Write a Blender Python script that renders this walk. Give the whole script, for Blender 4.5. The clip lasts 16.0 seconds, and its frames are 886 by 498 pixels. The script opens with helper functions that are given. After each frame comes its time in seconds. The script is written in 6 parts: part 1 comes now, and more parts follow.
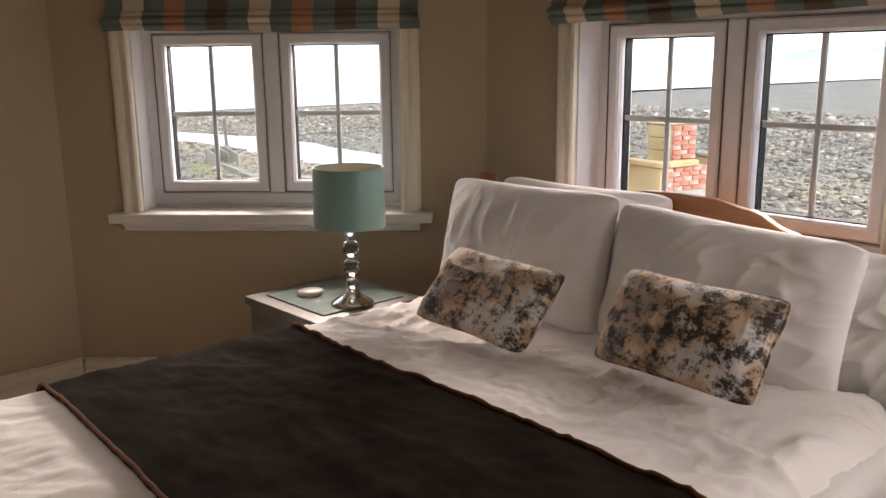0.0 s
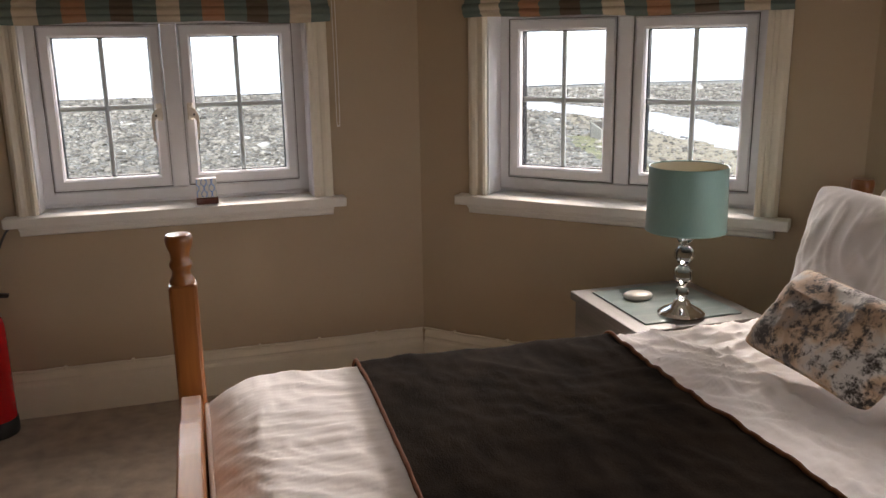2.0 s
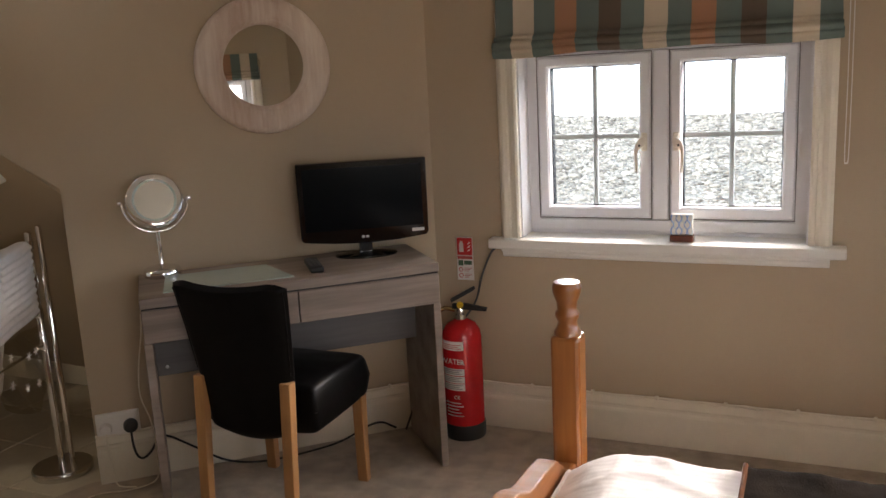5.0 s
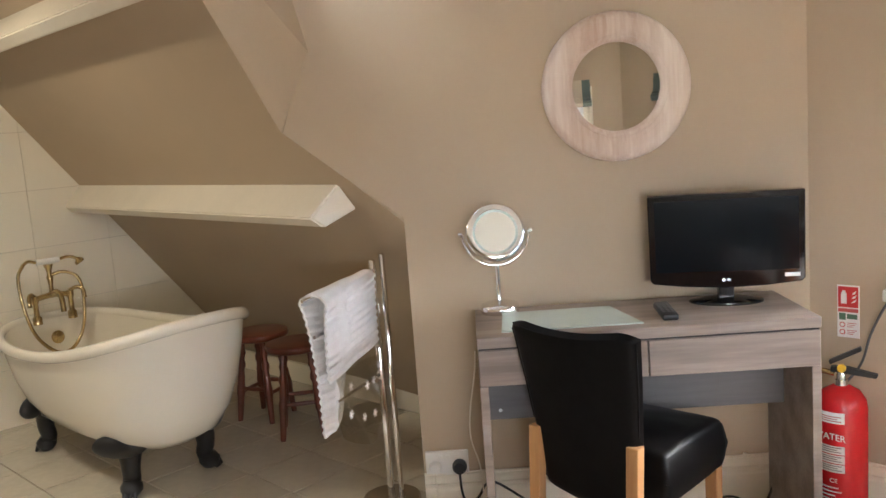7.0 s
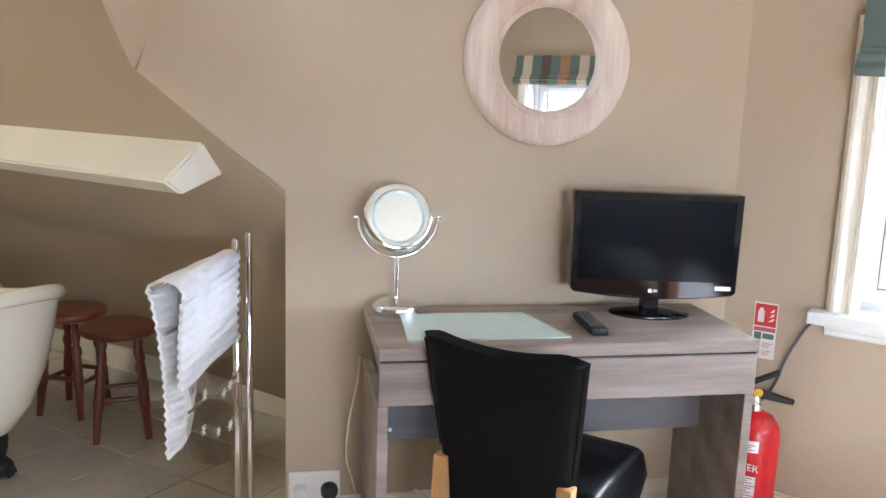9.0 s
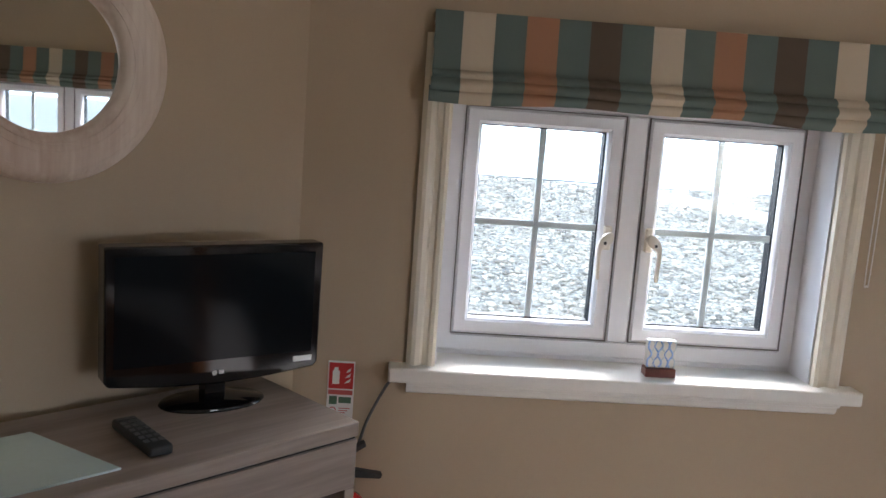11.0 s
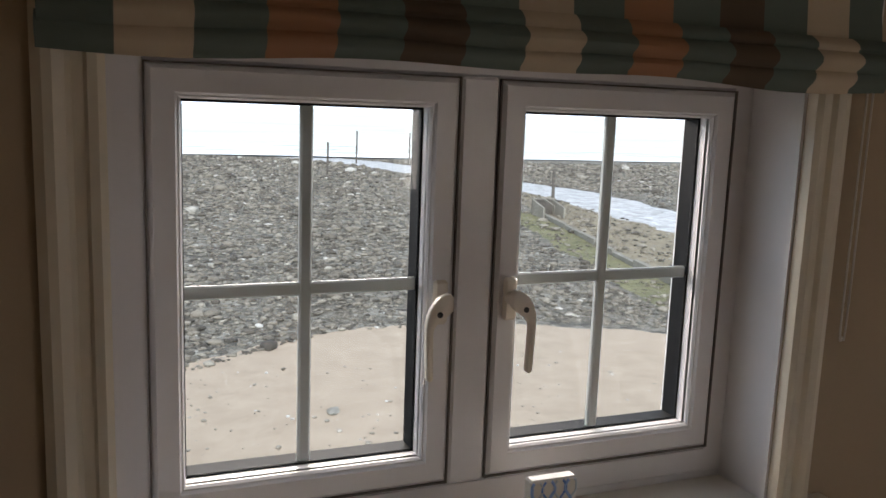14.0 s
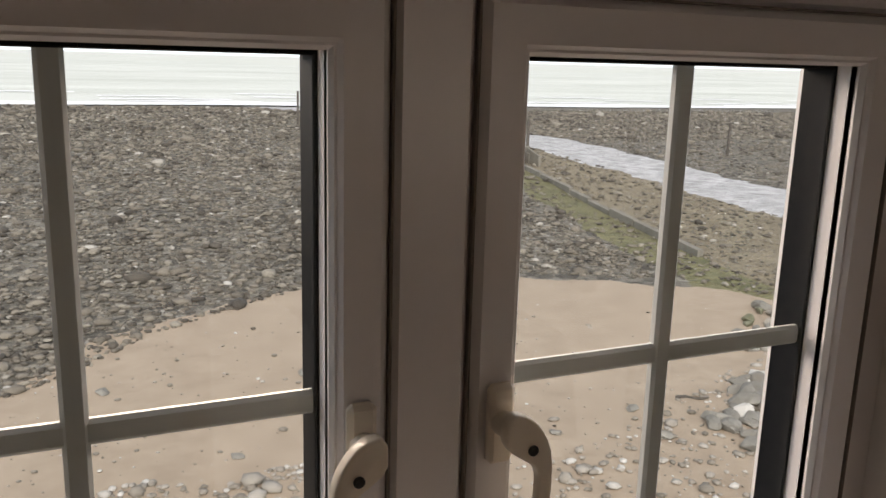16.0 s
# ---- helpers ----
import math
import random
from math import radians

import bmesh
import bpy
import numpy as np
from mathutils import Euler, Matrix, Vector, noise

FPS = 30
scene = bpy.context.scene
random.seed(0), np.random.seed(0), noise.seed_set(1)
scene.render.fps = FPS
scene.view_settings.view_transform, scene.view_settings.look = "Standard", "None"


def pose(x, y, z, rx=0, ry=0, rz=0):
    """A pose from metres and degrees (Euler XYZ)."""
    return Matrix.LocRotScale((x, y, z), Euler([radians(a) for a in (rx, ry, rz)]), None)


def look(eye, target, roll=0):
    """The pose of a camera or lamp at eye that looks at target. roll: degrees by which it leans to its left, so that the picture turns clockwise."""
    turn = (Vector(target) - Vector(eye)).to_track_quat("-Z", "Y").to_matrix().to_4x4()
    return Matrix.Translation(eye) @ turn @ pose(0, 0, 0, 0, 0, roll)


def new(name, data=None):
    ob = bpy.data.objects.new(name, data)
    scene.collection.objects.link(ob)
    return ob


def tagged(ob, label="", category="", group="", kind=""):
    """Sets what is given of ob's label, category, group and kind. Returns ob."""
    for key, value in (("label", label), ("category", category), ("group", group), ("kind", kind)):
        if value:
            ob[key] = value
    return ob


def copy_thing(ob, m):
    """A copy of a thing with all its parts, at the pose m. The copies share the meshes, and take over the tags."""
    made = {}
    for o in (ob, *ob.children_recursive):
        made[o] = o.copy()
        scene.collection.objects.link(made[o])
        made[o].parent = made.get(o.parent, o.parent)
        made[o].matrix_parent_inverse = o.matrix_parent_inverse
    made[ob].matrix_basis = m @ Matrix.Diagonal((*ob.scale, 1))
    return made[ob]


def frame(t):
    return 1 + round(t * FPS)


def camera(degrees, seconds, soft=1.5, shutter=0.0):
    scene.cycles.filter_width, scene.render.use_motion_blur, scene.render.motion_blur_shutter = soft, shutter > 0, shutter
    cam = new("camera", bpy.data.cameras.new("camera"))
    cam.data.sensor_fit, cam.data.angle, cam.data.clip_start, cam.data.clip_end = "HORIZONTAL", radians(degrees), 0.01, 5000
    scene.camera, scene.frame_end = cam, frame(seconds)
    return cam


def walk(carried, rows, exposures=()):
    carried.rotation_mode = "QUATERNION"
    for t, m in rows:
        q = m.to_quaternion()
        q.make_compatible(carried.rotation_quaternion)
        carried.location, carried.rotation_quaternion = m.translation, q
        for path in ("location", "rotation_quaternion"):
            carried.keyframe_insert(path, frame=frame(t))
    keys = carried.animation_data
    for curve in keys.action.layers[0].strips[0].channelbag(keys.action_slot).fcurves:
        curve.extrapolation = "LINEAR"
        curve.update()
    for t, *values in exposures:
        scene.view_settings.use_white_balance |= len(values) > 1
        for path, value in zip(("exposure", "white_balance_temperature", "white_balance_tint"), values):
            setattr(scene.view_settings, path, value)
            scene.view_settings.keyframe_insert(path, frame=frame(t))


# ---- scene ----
cam = camera(55.4, 16.0)
PATH = [
    (0, (0.187, 0.619, 1.323), (1.5, 2.064, 0.891), -0.6),
    (0.5, (0.208, 0.698, 1.293), (1.406, 2.238, 0.853), -2.0),
    (1, (0.211, 0.751, 1.357), (1.283, 2.365, 0.858), -2.3),
    (1.5, (0.303, 0.707, 1.356), (1.063, 2.491, 0.864), -0.8),
    (2, (0.393, 0.681, 1.364), (0.944, 2.543, 0.884), -0.9),
    (2.5, (0.444, 0.687, 1.369), (0.877, 2.585, 0.909), -1.4),
    (3, (0.519, 0.734, 1.375), (0.944, 2.632, 0.906), -0.9),
    (3.5, (0.598, 0.81, 1.381), (0.77, 2.745, 0.905), -1.8),
    (4, (0.667, 0.872, 1.382), (0.553, 2.817, 0.93), -3.4),
    (4.5, (0.75, 0.926, 1.389), (0.295, 2.834, 0.999), -2.9),
    (5, (0.823, 0.97, 1.385), (0.041, 2.767, 0.985), -3.0),
    (5.2, (0.834, 0.962, 1.388), (-0.074, 2.699, 0.993), -3.0),
    (7.3, (0.508, 1.205, 1.361), (-0.953, 2.533, 1.041), -2.4),
    (7.5, (0.48, 1.227, 1.35), (-1.022, 2.498, 0.994), -1.2),
    (8, (0.366, 1.294, 1.342), (-1.146, 2.55, 0.976), -0.9),
    (8.5, (0.231, 1.339, 1.352), (-1.091, 2.79, 0.97), 1.5),
    (9, (0.07, 1.357, 1.351), (-0.96, 3.033, 0.991), 1.9),
    (9.5, (-0.129, 1.371, 1.366), (-0.95, 3.151, 0.971), 1.3),
    (10, (-0.259, 1.484, 1.361), (-0.727, 3.403, 1.053), 2.2),
    (10.2, (-0.288, 1.59, 1.387), (-0.617, 3.54, 1.089), 2.6),
    (12.5, (-0.279, 2.254, 1.3842), (0.371, 4.132, 1.0801), 2.8),
    (13, (-0.301, 2.524, 1.3754), (0.485, 4.345, 1.0556), 0.6),
    (13.5, (-0.284, 2.766, 1.3831), (0.635, 4.512, 1.0064), 0.6),
    (14, (-0.16, 2.962, 1.3885), (0.59, 4.795, 1.0669), 2.1),
    (14.5, (-0.062, 3.122, 1.3732), (0.539, 4.993, 0.9564), 2.7),
    (15, (-0.016, 3.288, 1.3798), (0.735, 5.099, 0.9216), 2.9),
    (15.5, (0.015, 3.435, 1.3850), (0.842, 5.214, 0.9298), 1.9),
    (16, (0.11, 3.529, 1.3895), (0.912, 5.322, 0.9484), 1.6),
]
EXPOSURES = [(0, 2.33, 7400, 19), (2.5, 2.38, 7000, 17), (3.5, 2.35, 7100, 18), (4, 2.85, 7500, 20), (4.5, 3.08, 7400, 19), (5, 3.2, 6800, 15), (5.2, 3.3, 6700, 14), (7.3, 4.95, 6000, 10),
             (8.5, 5.4, 5600, 8), (9.5, 4.6, 5200, 7), (10.2, 3.8, 5200, 6), (12.3, 2.62, 7500, 22), (13, 2.05, 7100, 18), (13.5, 1.68, 7000, 15), (14.5, 1.4, 7100, 15), (15, 1.15, 7700, 18), (15.5, 1.25, 8200, 21), (16, 1.1, 8200, 20)]
walk(cam, [(t, look(eye, target, roll)) for t, eye, target, roll in PATH], EXPOSURES)

# ---- light ----
world = bpy.data.worlds.new("world")
scene.world = world
world.use_nodes = True
wn = world.node_tree.nodes
wl = world.node_tree.links
wn.clear()
sky = wn.new("ShaderNodeTexSky")
sky.sky_type = "NISHITA"
sky.sun_disc = False
sky.sun_elevation = radians(38)
sky.sun_rotation = radians(200)
sky.air_density, sky.dust_density, sky.ozone_density = 1.0, 1.6, 1.0
wbg = wn.new("ShaderNodeBackground")
wbg.inputs[1].default_value = 0.135
wout = wn.new("ShaderNodeOutputWorld")
grey = wn.new("ShaderNodeHueSaturation")
grey.inputs["Saturation"].default_value = 0.2
cloud = wn.new("ShaderNodeMix")
cloud.data_type, cloud.blend_type = "RGBA", "MULTIPLY"
cloud.inputs["Factor"].default_value = 1.0
cloud.inputs[7].default_value = (0.79, 0.97, 1.18, 1)
way = wn.new("ShaderNodeTexCoord")
split = wn.new("ShaderNodeSeparateXYZ")
lift = wn.new("ShaderNodeMath")
lift.operation = "MAXIMUM"
lift.inputs[1].default_value = 0.14
joinv = wn.new("ShaderNodeCombineXYZ")
wl.new(way.outputs["Generated"], split.inputs[0])
wl.new(split.outputs[2], lift.inputs[0])
for k in range(2):
    wl.new(split.outputs[k], joinv.inputs[k])
wl.new(lift.outputs[0], joinv.inputs[2])
wl.new(joinv.outputs[0], sky.inputs["Vector"])
wl.new(sky.outputs[0], grey.inputs["Color"])
wl.new(grey.outputs[0], cloud.inputs[6])
wl.new(cloud.outputs[2], wbg.inputs[0])
wl.new(wbg.outputs[0], wout.inputs[0])
sun = new("sun", bpy.data.lights.new("sun", "SUN"))
sun.data.energy, sun.data.angle, sun.data.color = 0.8, radians(25), (0.96, 0.98, 1.0)
sun.matrix_world = look((0, 0, 30), (8, 22, 6))

# skylight at the windows: a lamp over each opening, outside the glass
for wx, wy, turn, watts in ((0.3445, 3.965, 0, 38), (1.8385, 3.4015, -45, 46), (2.415, 1.91, -90, 24)):
    m = pose(wx, wy, 0, 0, 0, turn)
    lamp_ = new("window_light", bpy.data.lights.new("window_light", "AREA"))
    lamp_.data.shape, lamp_.data.size, lamp_.data.size_y = "RECTANGLE", 1.7, 0.9
    lamp_.data.energy, lamp_.data.color = watts, (1.0, 0.93, 0.86)
    lamp_.matrix_world = look(m @ Vector((0, 1.6, 2.02)), m @ Vector((0, 0.0, 1.08)))
# the fourth window stands behind the walk: its skylight fills the opening itself
m = pose(1.845, 0.43, 0, 0, 0, -135)
lamp_ = new("window_light", bpy.data.lights.new("window_light", "AREA"))
lamp_.data.shape, lamp_.data.size, lamp_.data.size_y = "RECTANGLE", 0.92, 0.68
lamp_.data.energy, lamp_.data.color = 3.8, (1.0, 0.93, 0.86)
lamp_.matrix_world = look(m @ Vector((0, 0.215, 1.13)), m @ Vector((0, 0.0, 1.13)))


# ---- materials ----
def mat(name, color=(0.5, 0.5, 0.5), rough=0.6, metal=0.0, var=0.12, scale=8.0, fine=90.0, bump=0.15, bumpdist=0.002,
        stretch=(1, 1, 1), spec=0.5, second=None, sheen=0.0, coords="Object"):
    m = bpy.data.materials.new(name)
    m.use_nodes = True
    n, l = m.node_tree.nodes, m.node_tree.links
    b = n["Principled BSDF"]
    b.inputs["Roughness"].default_value = rough
    b.inputs["Metallic"].default_value = metal
    b.inputs["Specular IOR Level"].default_value = spec
    b.inputs["Sheen Weight"].default_value = sheen
    tc = n.new("ShaderNodeTexCoord")
    mp = n.new("ShaderNodeMapping")
    mp.inputs["Scale"].default_value = stretch
    l.new(tc.outputs[coords], mp.inputs[0])
    big = n.new("ShaderNodeTexNoise")
    big.inputs["Scale"].default_value = scale
    big.inputs["Detail"].default_value = 6
    small = n.new("ShaderNodeTexNoise")
    small.inputs["Scale"].default_value = fine
    small.inputs["Detail"].default_value = 4
    l.new(mp.outputs[0], big.inputs[0])
    l.new(mp.outputs[0], small.inputs[0])
    add = n.new("ShaderNodeMath")
    add.operation = "MULTIPLY_ADD"
    l.new(small.outputs[0], add.inputs[0])
    add.inputs[1].default_value = 0.35
    l.new(big.outputs[0], add.inputs[2])
    ramp = n.new("ShaderNodeValToRGB")
    c2 = second or tuple(min(1, c * (1 + var)) for c in color)
    c1 = color if second else tuple(c * (1 - var) for c in color)
    ramp.color_ramp.elements[0].position, ramp.color_ramp.elements[0].color = 0.45, (*c1, 1)
    ramp.color_ramp.elements[1].position, ramp.color_ramp.elements[1].color = 0.9, (*c2, 1)
    l.new(add.outputs[0], ramp.inputs[0])
    l.new(ramp.outputs[0], b.inputs["Base Color"])
    if bump:
        bp = n.new("ShaderNodeBump")
        bp.inputs["Strength"].default_value = bump
        bp.inputs["Distance"].default_value = bumpdist
        l.new(add.outputs[0], bp.inputs["Height"])
        l.new(bp.outputs[0], b.inputs["Normal"])
    return m


def wood(name, dark, light, rough=0.35, axis=2, scale=6.0, bump=0.1, coat=0.0):
    m = mat(name, dark, rough, second=light, scale=scale, fine=60, bump=bump, bumpdist=0.001,
            stretch=tuple(0.12 if i == axis else 1.6 for i in range(3)))
    m.node_tree.nodes["Principled BSDF"].inputs["Coat Weight"].default_value = coat
    m.node_tree.nodes["Principled BSDF"].inputs["Coat Roughness"].default_value = 0.15
    return m


def clear_pane(name, tint=(1, 1, 1), gloss=0.06):
    m = bpy.data.materials.new(name)
    m.use_nodes = True
    n, l = m.node_tree.nodes, m.node_tree.links
    n.clear()
    out = n.new("ShaderNodeOutputMaterial")
    mix = n.new("ShaderNodeMixShader")
    tr = n.new("ShaderNodeBsdfTransparent")
    tr.inputs[0].default_value = (*tint, 1)
    gl = n.new("ShaderNodeBsdfGlossy")
    gl.inputs["Roughness"].default_value = 0.02
    mix.inputs[0].default_value = gloss
    l.new(tr.outputs[0], mix.inputs[1])
    l.new(gl.outputs[0], mix.inputs[2])
    l.new(mix.outputs[0], out.inputs[0])
    return m


WALL = mat("greige_wall_paint", (0.47, 0.368, 0.252), 0.75, var=0.04, scale=1.5, fine=220, bump=0.12, bumpdist=0.0012)
WHITE = mat("white_gloss_paint", (0.80, 0.77, 0.71), 0.3, var=0.03, scale=6, fine=60, bump=0.05)
CREAM = mat("cream_architrave_paint", (0.80, 0.73, 0.60), 0.35, var=0.04, scale=6, fine=60, bump=0.06)
UPVC = mat("white_upvc", (0.79, 0.775, 0.785), 0.28, var=0.02, scale=3, fine=40, bump=0.02)
SPACER = mat("dark_glazing_spacer", (0.004, 0.005, 0.007), 0.6, var=0.1, spec=0.1)
# grey that stands in for the shade between sash and frame
GAPSHADE = mat("gap_shade_grey", (0.20, 0.18, 0.165), 0.8, var=0.15, scale=20, spec=0.1)
MUNTIN = mat("grey_glazing_bar", (0.55, 0.57, 0.57), 0.35, var=0.03)
HANDLE = mat("cream_handle_plastic", (0.80, 0.73, 0.63), 0.3, var=0.03)
CEIL = mat("white_ceiling_paint", (0.78, 0.74, 0.66), 0.8, var=0.03, scale=2, fine=200, bump=0.1)
CARPET = mat("beige_carpet", (0.40, 0.32, 0.24), 0.95, var=0.25, scale=14, fine=420, bump=0.8, bumpdist=0.006, sheen=0.3)
TILE = mat("cream_ceramic_tile", (0.60, 0.54, 0.43), 0.25, var=0.10, scale=3, fine=25, bump=0.05)
GROUT = mat("grey_grout", (0.27, 0.23, 0.185), 0.9, var=0.2, scale=20)
WTILE = mat("glossy_cream_wall_tile", (0.80, 0.725, 0.575), 0.08, var=0.02, scale=2, fine=6, bump=0.10, bumpdist=0.004)
PINE = wood("honey_varnished_pine", (0.18, 0.052, 0.012), (0.37, 0.14, 0.036), 0.28, 2, 7, 0.06, coat=0.3)
PINE_Y = wood("honey_varnished_pine_rail", (0.21, 0.065, 0.015), (0.40, 0.155, 0.042), 0.45, 1, 7, 0.06, coat=0.1)
OAKLEG = wood("light_oak", (0.31, 0.15, 0.058), (0.45, 0.245, 0.10), 0.4, 2, 8)
GREYOAK = wood("grey_oak_laminate", (0.17, 0.13, 0.106), (0.35, 0.282, 0.236), 0.5, 0, 7, 0.12)
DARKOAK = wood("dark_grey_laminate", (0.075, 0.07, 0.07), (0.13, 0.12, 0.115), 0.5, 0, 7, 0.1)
LIMED = wood("limed_wood", (0.50, 0.34, 0.25), (0.78, 0.67, 0.57), 0.6, 1, 7, 0.3)
MAHOG = wood("dark_red_stained_wood", (0.085, 0.018, 0.010), (0.17, 0.04, 0.02), 0.28, 2, 8, 0.05, coat=0.3)
LEATHER = mat("black_faux_leather", (0.0035, 0.0034, 0.0038), 0.42, var=0.3, scale=30, fine=260, bump=0.25, bumpdist=0.0015, spec=0.12)
LINEN = mat("white_cotton", (0.90, 0.855, 0.84), 0.85, var=0.03, scale=5, fine=500, bump=0.25, bumpdist=0.0015, sheen=0.15)
PILLOW = mat("white_pillow_cotton", (0.88, 0.845, 0.835), 0.85, var=0.03, scale=5, fine=500, bump=0.2, bumpdist=0.0015, sheen=0.15)
THROW = mat("dark_brown_plush", (0.0075, 0.0050, 0.0034), 0.95, second=(0.023, 0.0155, 0.0105), scale=9, fine=200, bump=0.8, bumpdist=0.004, spec=0.05, stretch=(1.6, 0.8, 1))
PIPING = mat("brown_satin_edging", (0.13, 0.045, 0.016), 0.7, var=0.2, scale=20, fine=200, spec=0.1)
TABLEOAK = wood("grey_washed_oak", (0.13, 0.115, 0.10), (0.25, 0.225, 0.20), 0.45, 0, 7, 0.12)
CHROME = mat("chrome", (0.85, 0.85, 0.86), 0.06, 1.0, var=0.02, bump=0)
STEEL = mat("brushed_steel", (0.62, 0.61, 0.58), 0.25, 1.0, var=0.08, fine=200, bump=0.03)
BRASS = mat("antique_brass", (0.48, 0.36, 0.17), 0.22, 1.0, var=0.15, scale=20, bump=0.03)
IRON = mat("black_painted_iron", (0.010, 0.010, 0.011), 0.4, var=0.2, scale=30, bump=0.2)
ENAMEL = mat("cream_bath_enamel", (0.81, 0.75, 0.635), 0.12, var=0.02, scale=2, bump=0.0)
BLACKGLOSS = mat("glossy_black_plastic", (0.006, 0.006, 0.007), 0.07, var=0.1, bump=0)
SCREEN = mat("dark_screen", (0.004, 0.006, 0.008), 0.12, var=0.05, bump=0, spec=0.14)
BLACK = mat("matt_black_plastic", (0.012, 0.012, 0.012), 0.5, var=0.2)
GREYKEY = mat("grey_rubber_keys", (0.10, 0.10, 0.10), 0.6, var=0.1)
SILVER = mat("silver_print", (0.6, 0.6, 0.6), 0.4, 0.3, var=0.05)
RED = mat("red_enamel", (0.52, 0.012, 0.016), 0.22, var=0.08, scale=6, bump=0.02)
SIGNRED = mat("red_print", (0.55, 0.03, 0.03), 0.5, var=0.05)
PAPER = mat("white_label", (0.78, 0.75, 0.72), 0.5, var=0.03)
INK = mat("grey_print", (0.25, 0.22, 0.21), 0.6, var=0.05)
REDINK = mat("red_small_print", (0.50, 0.10, 0.09), 0.6, var=0.05)
GREENINK = mat("green_print", (0.08, 0.16, 0.10), 0.6, var=0.05)
YELLOW = mat("yellow_plastic", (0.70, 0.42, 0.02), 0.4, var=0.05)
PLASTIC = mat("white_plastic", (0.78, 0.75, 0.70), 0.35, var=0.02, bump=0)
SOAP = mat("white_glazed_dish", (0.80, 0.77, 0.70), 0.25, var=0.02, bump=0)
FROST = mat("frosted_glass_mat", (0.52, 0.62, 0.58), 0.22, var=0.05, scale=4, bump=0.02)
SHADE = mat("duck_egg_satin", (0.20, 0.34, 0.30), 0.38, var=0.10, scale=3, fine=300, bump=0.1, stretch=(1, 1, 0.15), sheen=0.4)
LINING = mat("shade_lining", (0.62, 0.58, 0.45), 0.7, var=0.03)
TOWEL = mat("white_ribbed_towel", (0.80, 0.77, 0.76), 0.95, var=0.04, scale=40, fine=500, bump=0.7, bumpdist=0.004, sheen=0.3)
MIRROR = mat("mirror_silver", (0.86, 0.89, 0.88), 0.015, 1.0, var=0.0, bump=0)
GLASS = clear_pane("window_glass", (0.97, 0.985, 0.98), 0.02)
GLASSTOP = mat("smoked_glass_inset", (0.26, 0.33, 0.32), 0.16, second=(0.38, 0.45, 0.44), scale=3, fine=30, bump=0.02, stretch=(6, 0.6, 1))
FILM = clear_pane("clear_plastic_film", (0.93, 0.92, 0.88), 0.12)
CRYSTAL = bpy.data.materials.new("cut_crystal")
CRYSTAL.use_nodes = True
_b = CRYSTAL.node_tree.nodes["Principled BSDF"]
_b.inputs["Transmission Weight"].default_value = 1.0
_b.inputs["Roughness"].default_value = 0.02
_b.inputs["IOR"].default_value = 1.5
BLUEWALL = mat("blue_wall_paint", (0.18, 0.32, 0.50), 0.7, var=0.04, scale=2, fine=200)
DARKPRINT = mat("dark_patterned_cloth", (0.012, 0.009, 0.008), 0.8, second=(0.09, 0.04, 0.022), scale=26, fine=120, bump=0.4)
REDMAT = mat("red_mat", (0.40, 0.09, 0.06), 0.9, var=0.3, scale=30)
SAND_STONE = mat("sandstone", (0.25, 0.155, 0.055), 0.85, second=(0.40, 0.29, 0.15), scale=2.5, fine=30, bump=0.4, bumpdist=0.02)
BRICK = mat("red_brick", (0.22, 0.05, 0.028), 0.85, second=(0.42, 0.16, 0.10), scale=2.2, fine=14, bump=0.3, bumpdist=0.01)
CONCRETE = mat("weathered_concrete", (0.20, 0.18, 0.145), 0.9, var=0.2, scale=1.5, fine=20, bump=0.4, bumpdist=0.02)
POST = mat("weathered_timber", (0.10, 0.085, 0.07), 0.9, var=0.3, scale=4)
# blue base colour carries the distance haze
HILL = mat("hazed_far_hill", (0.26, 0.34, 0.50), 1.0, var=0.15, scale=0.01, fine=0.05, bump=0)


def satin_stripe(m, period):
    """A woven satin stripe along x: it changes the gloss and lies a hair proud."""
    n, l = m.node_tree.nodes, m.node_tree.links
    b = n["Principled BSDF"]
    tc = n.new("ShaderNodeTexCoord")
    w = n.new("ShaderNodeTexWave")
    w.bands_direction = "Y"
    w.inputs["Scale"].default_value = 0.314 / period
    l.new(tc.outputs["Object"], w.inputs[0])
    rough = n.new("ShaderNodeMapRange")
    rough.inputs["To Min"].default_value, rough.inputs["To Max"].default_value = 0.48, 0.9
    l.new(w.outputs["Fac"], rough.inputs["Value"])
    l.new(rough.outputs[0], b.inputs["Roughness"])
    old = b.inputs["Normal"].links[0].from_node
    bp = n.new("ShaderNodeBump")
    bp.inputs["Strength"].default_value, bp.inputs["Distance"].default_value = 0.16, 0.001
    l.new(w.outputs["Fac"], bp.inputs["Height"])
    l.new(old.outputs[0], bp.inputs["Normal"])
    l.new(bp.outputs[0], b.inputs["Normal"])


satin_stripe(LINEN, 0.018)


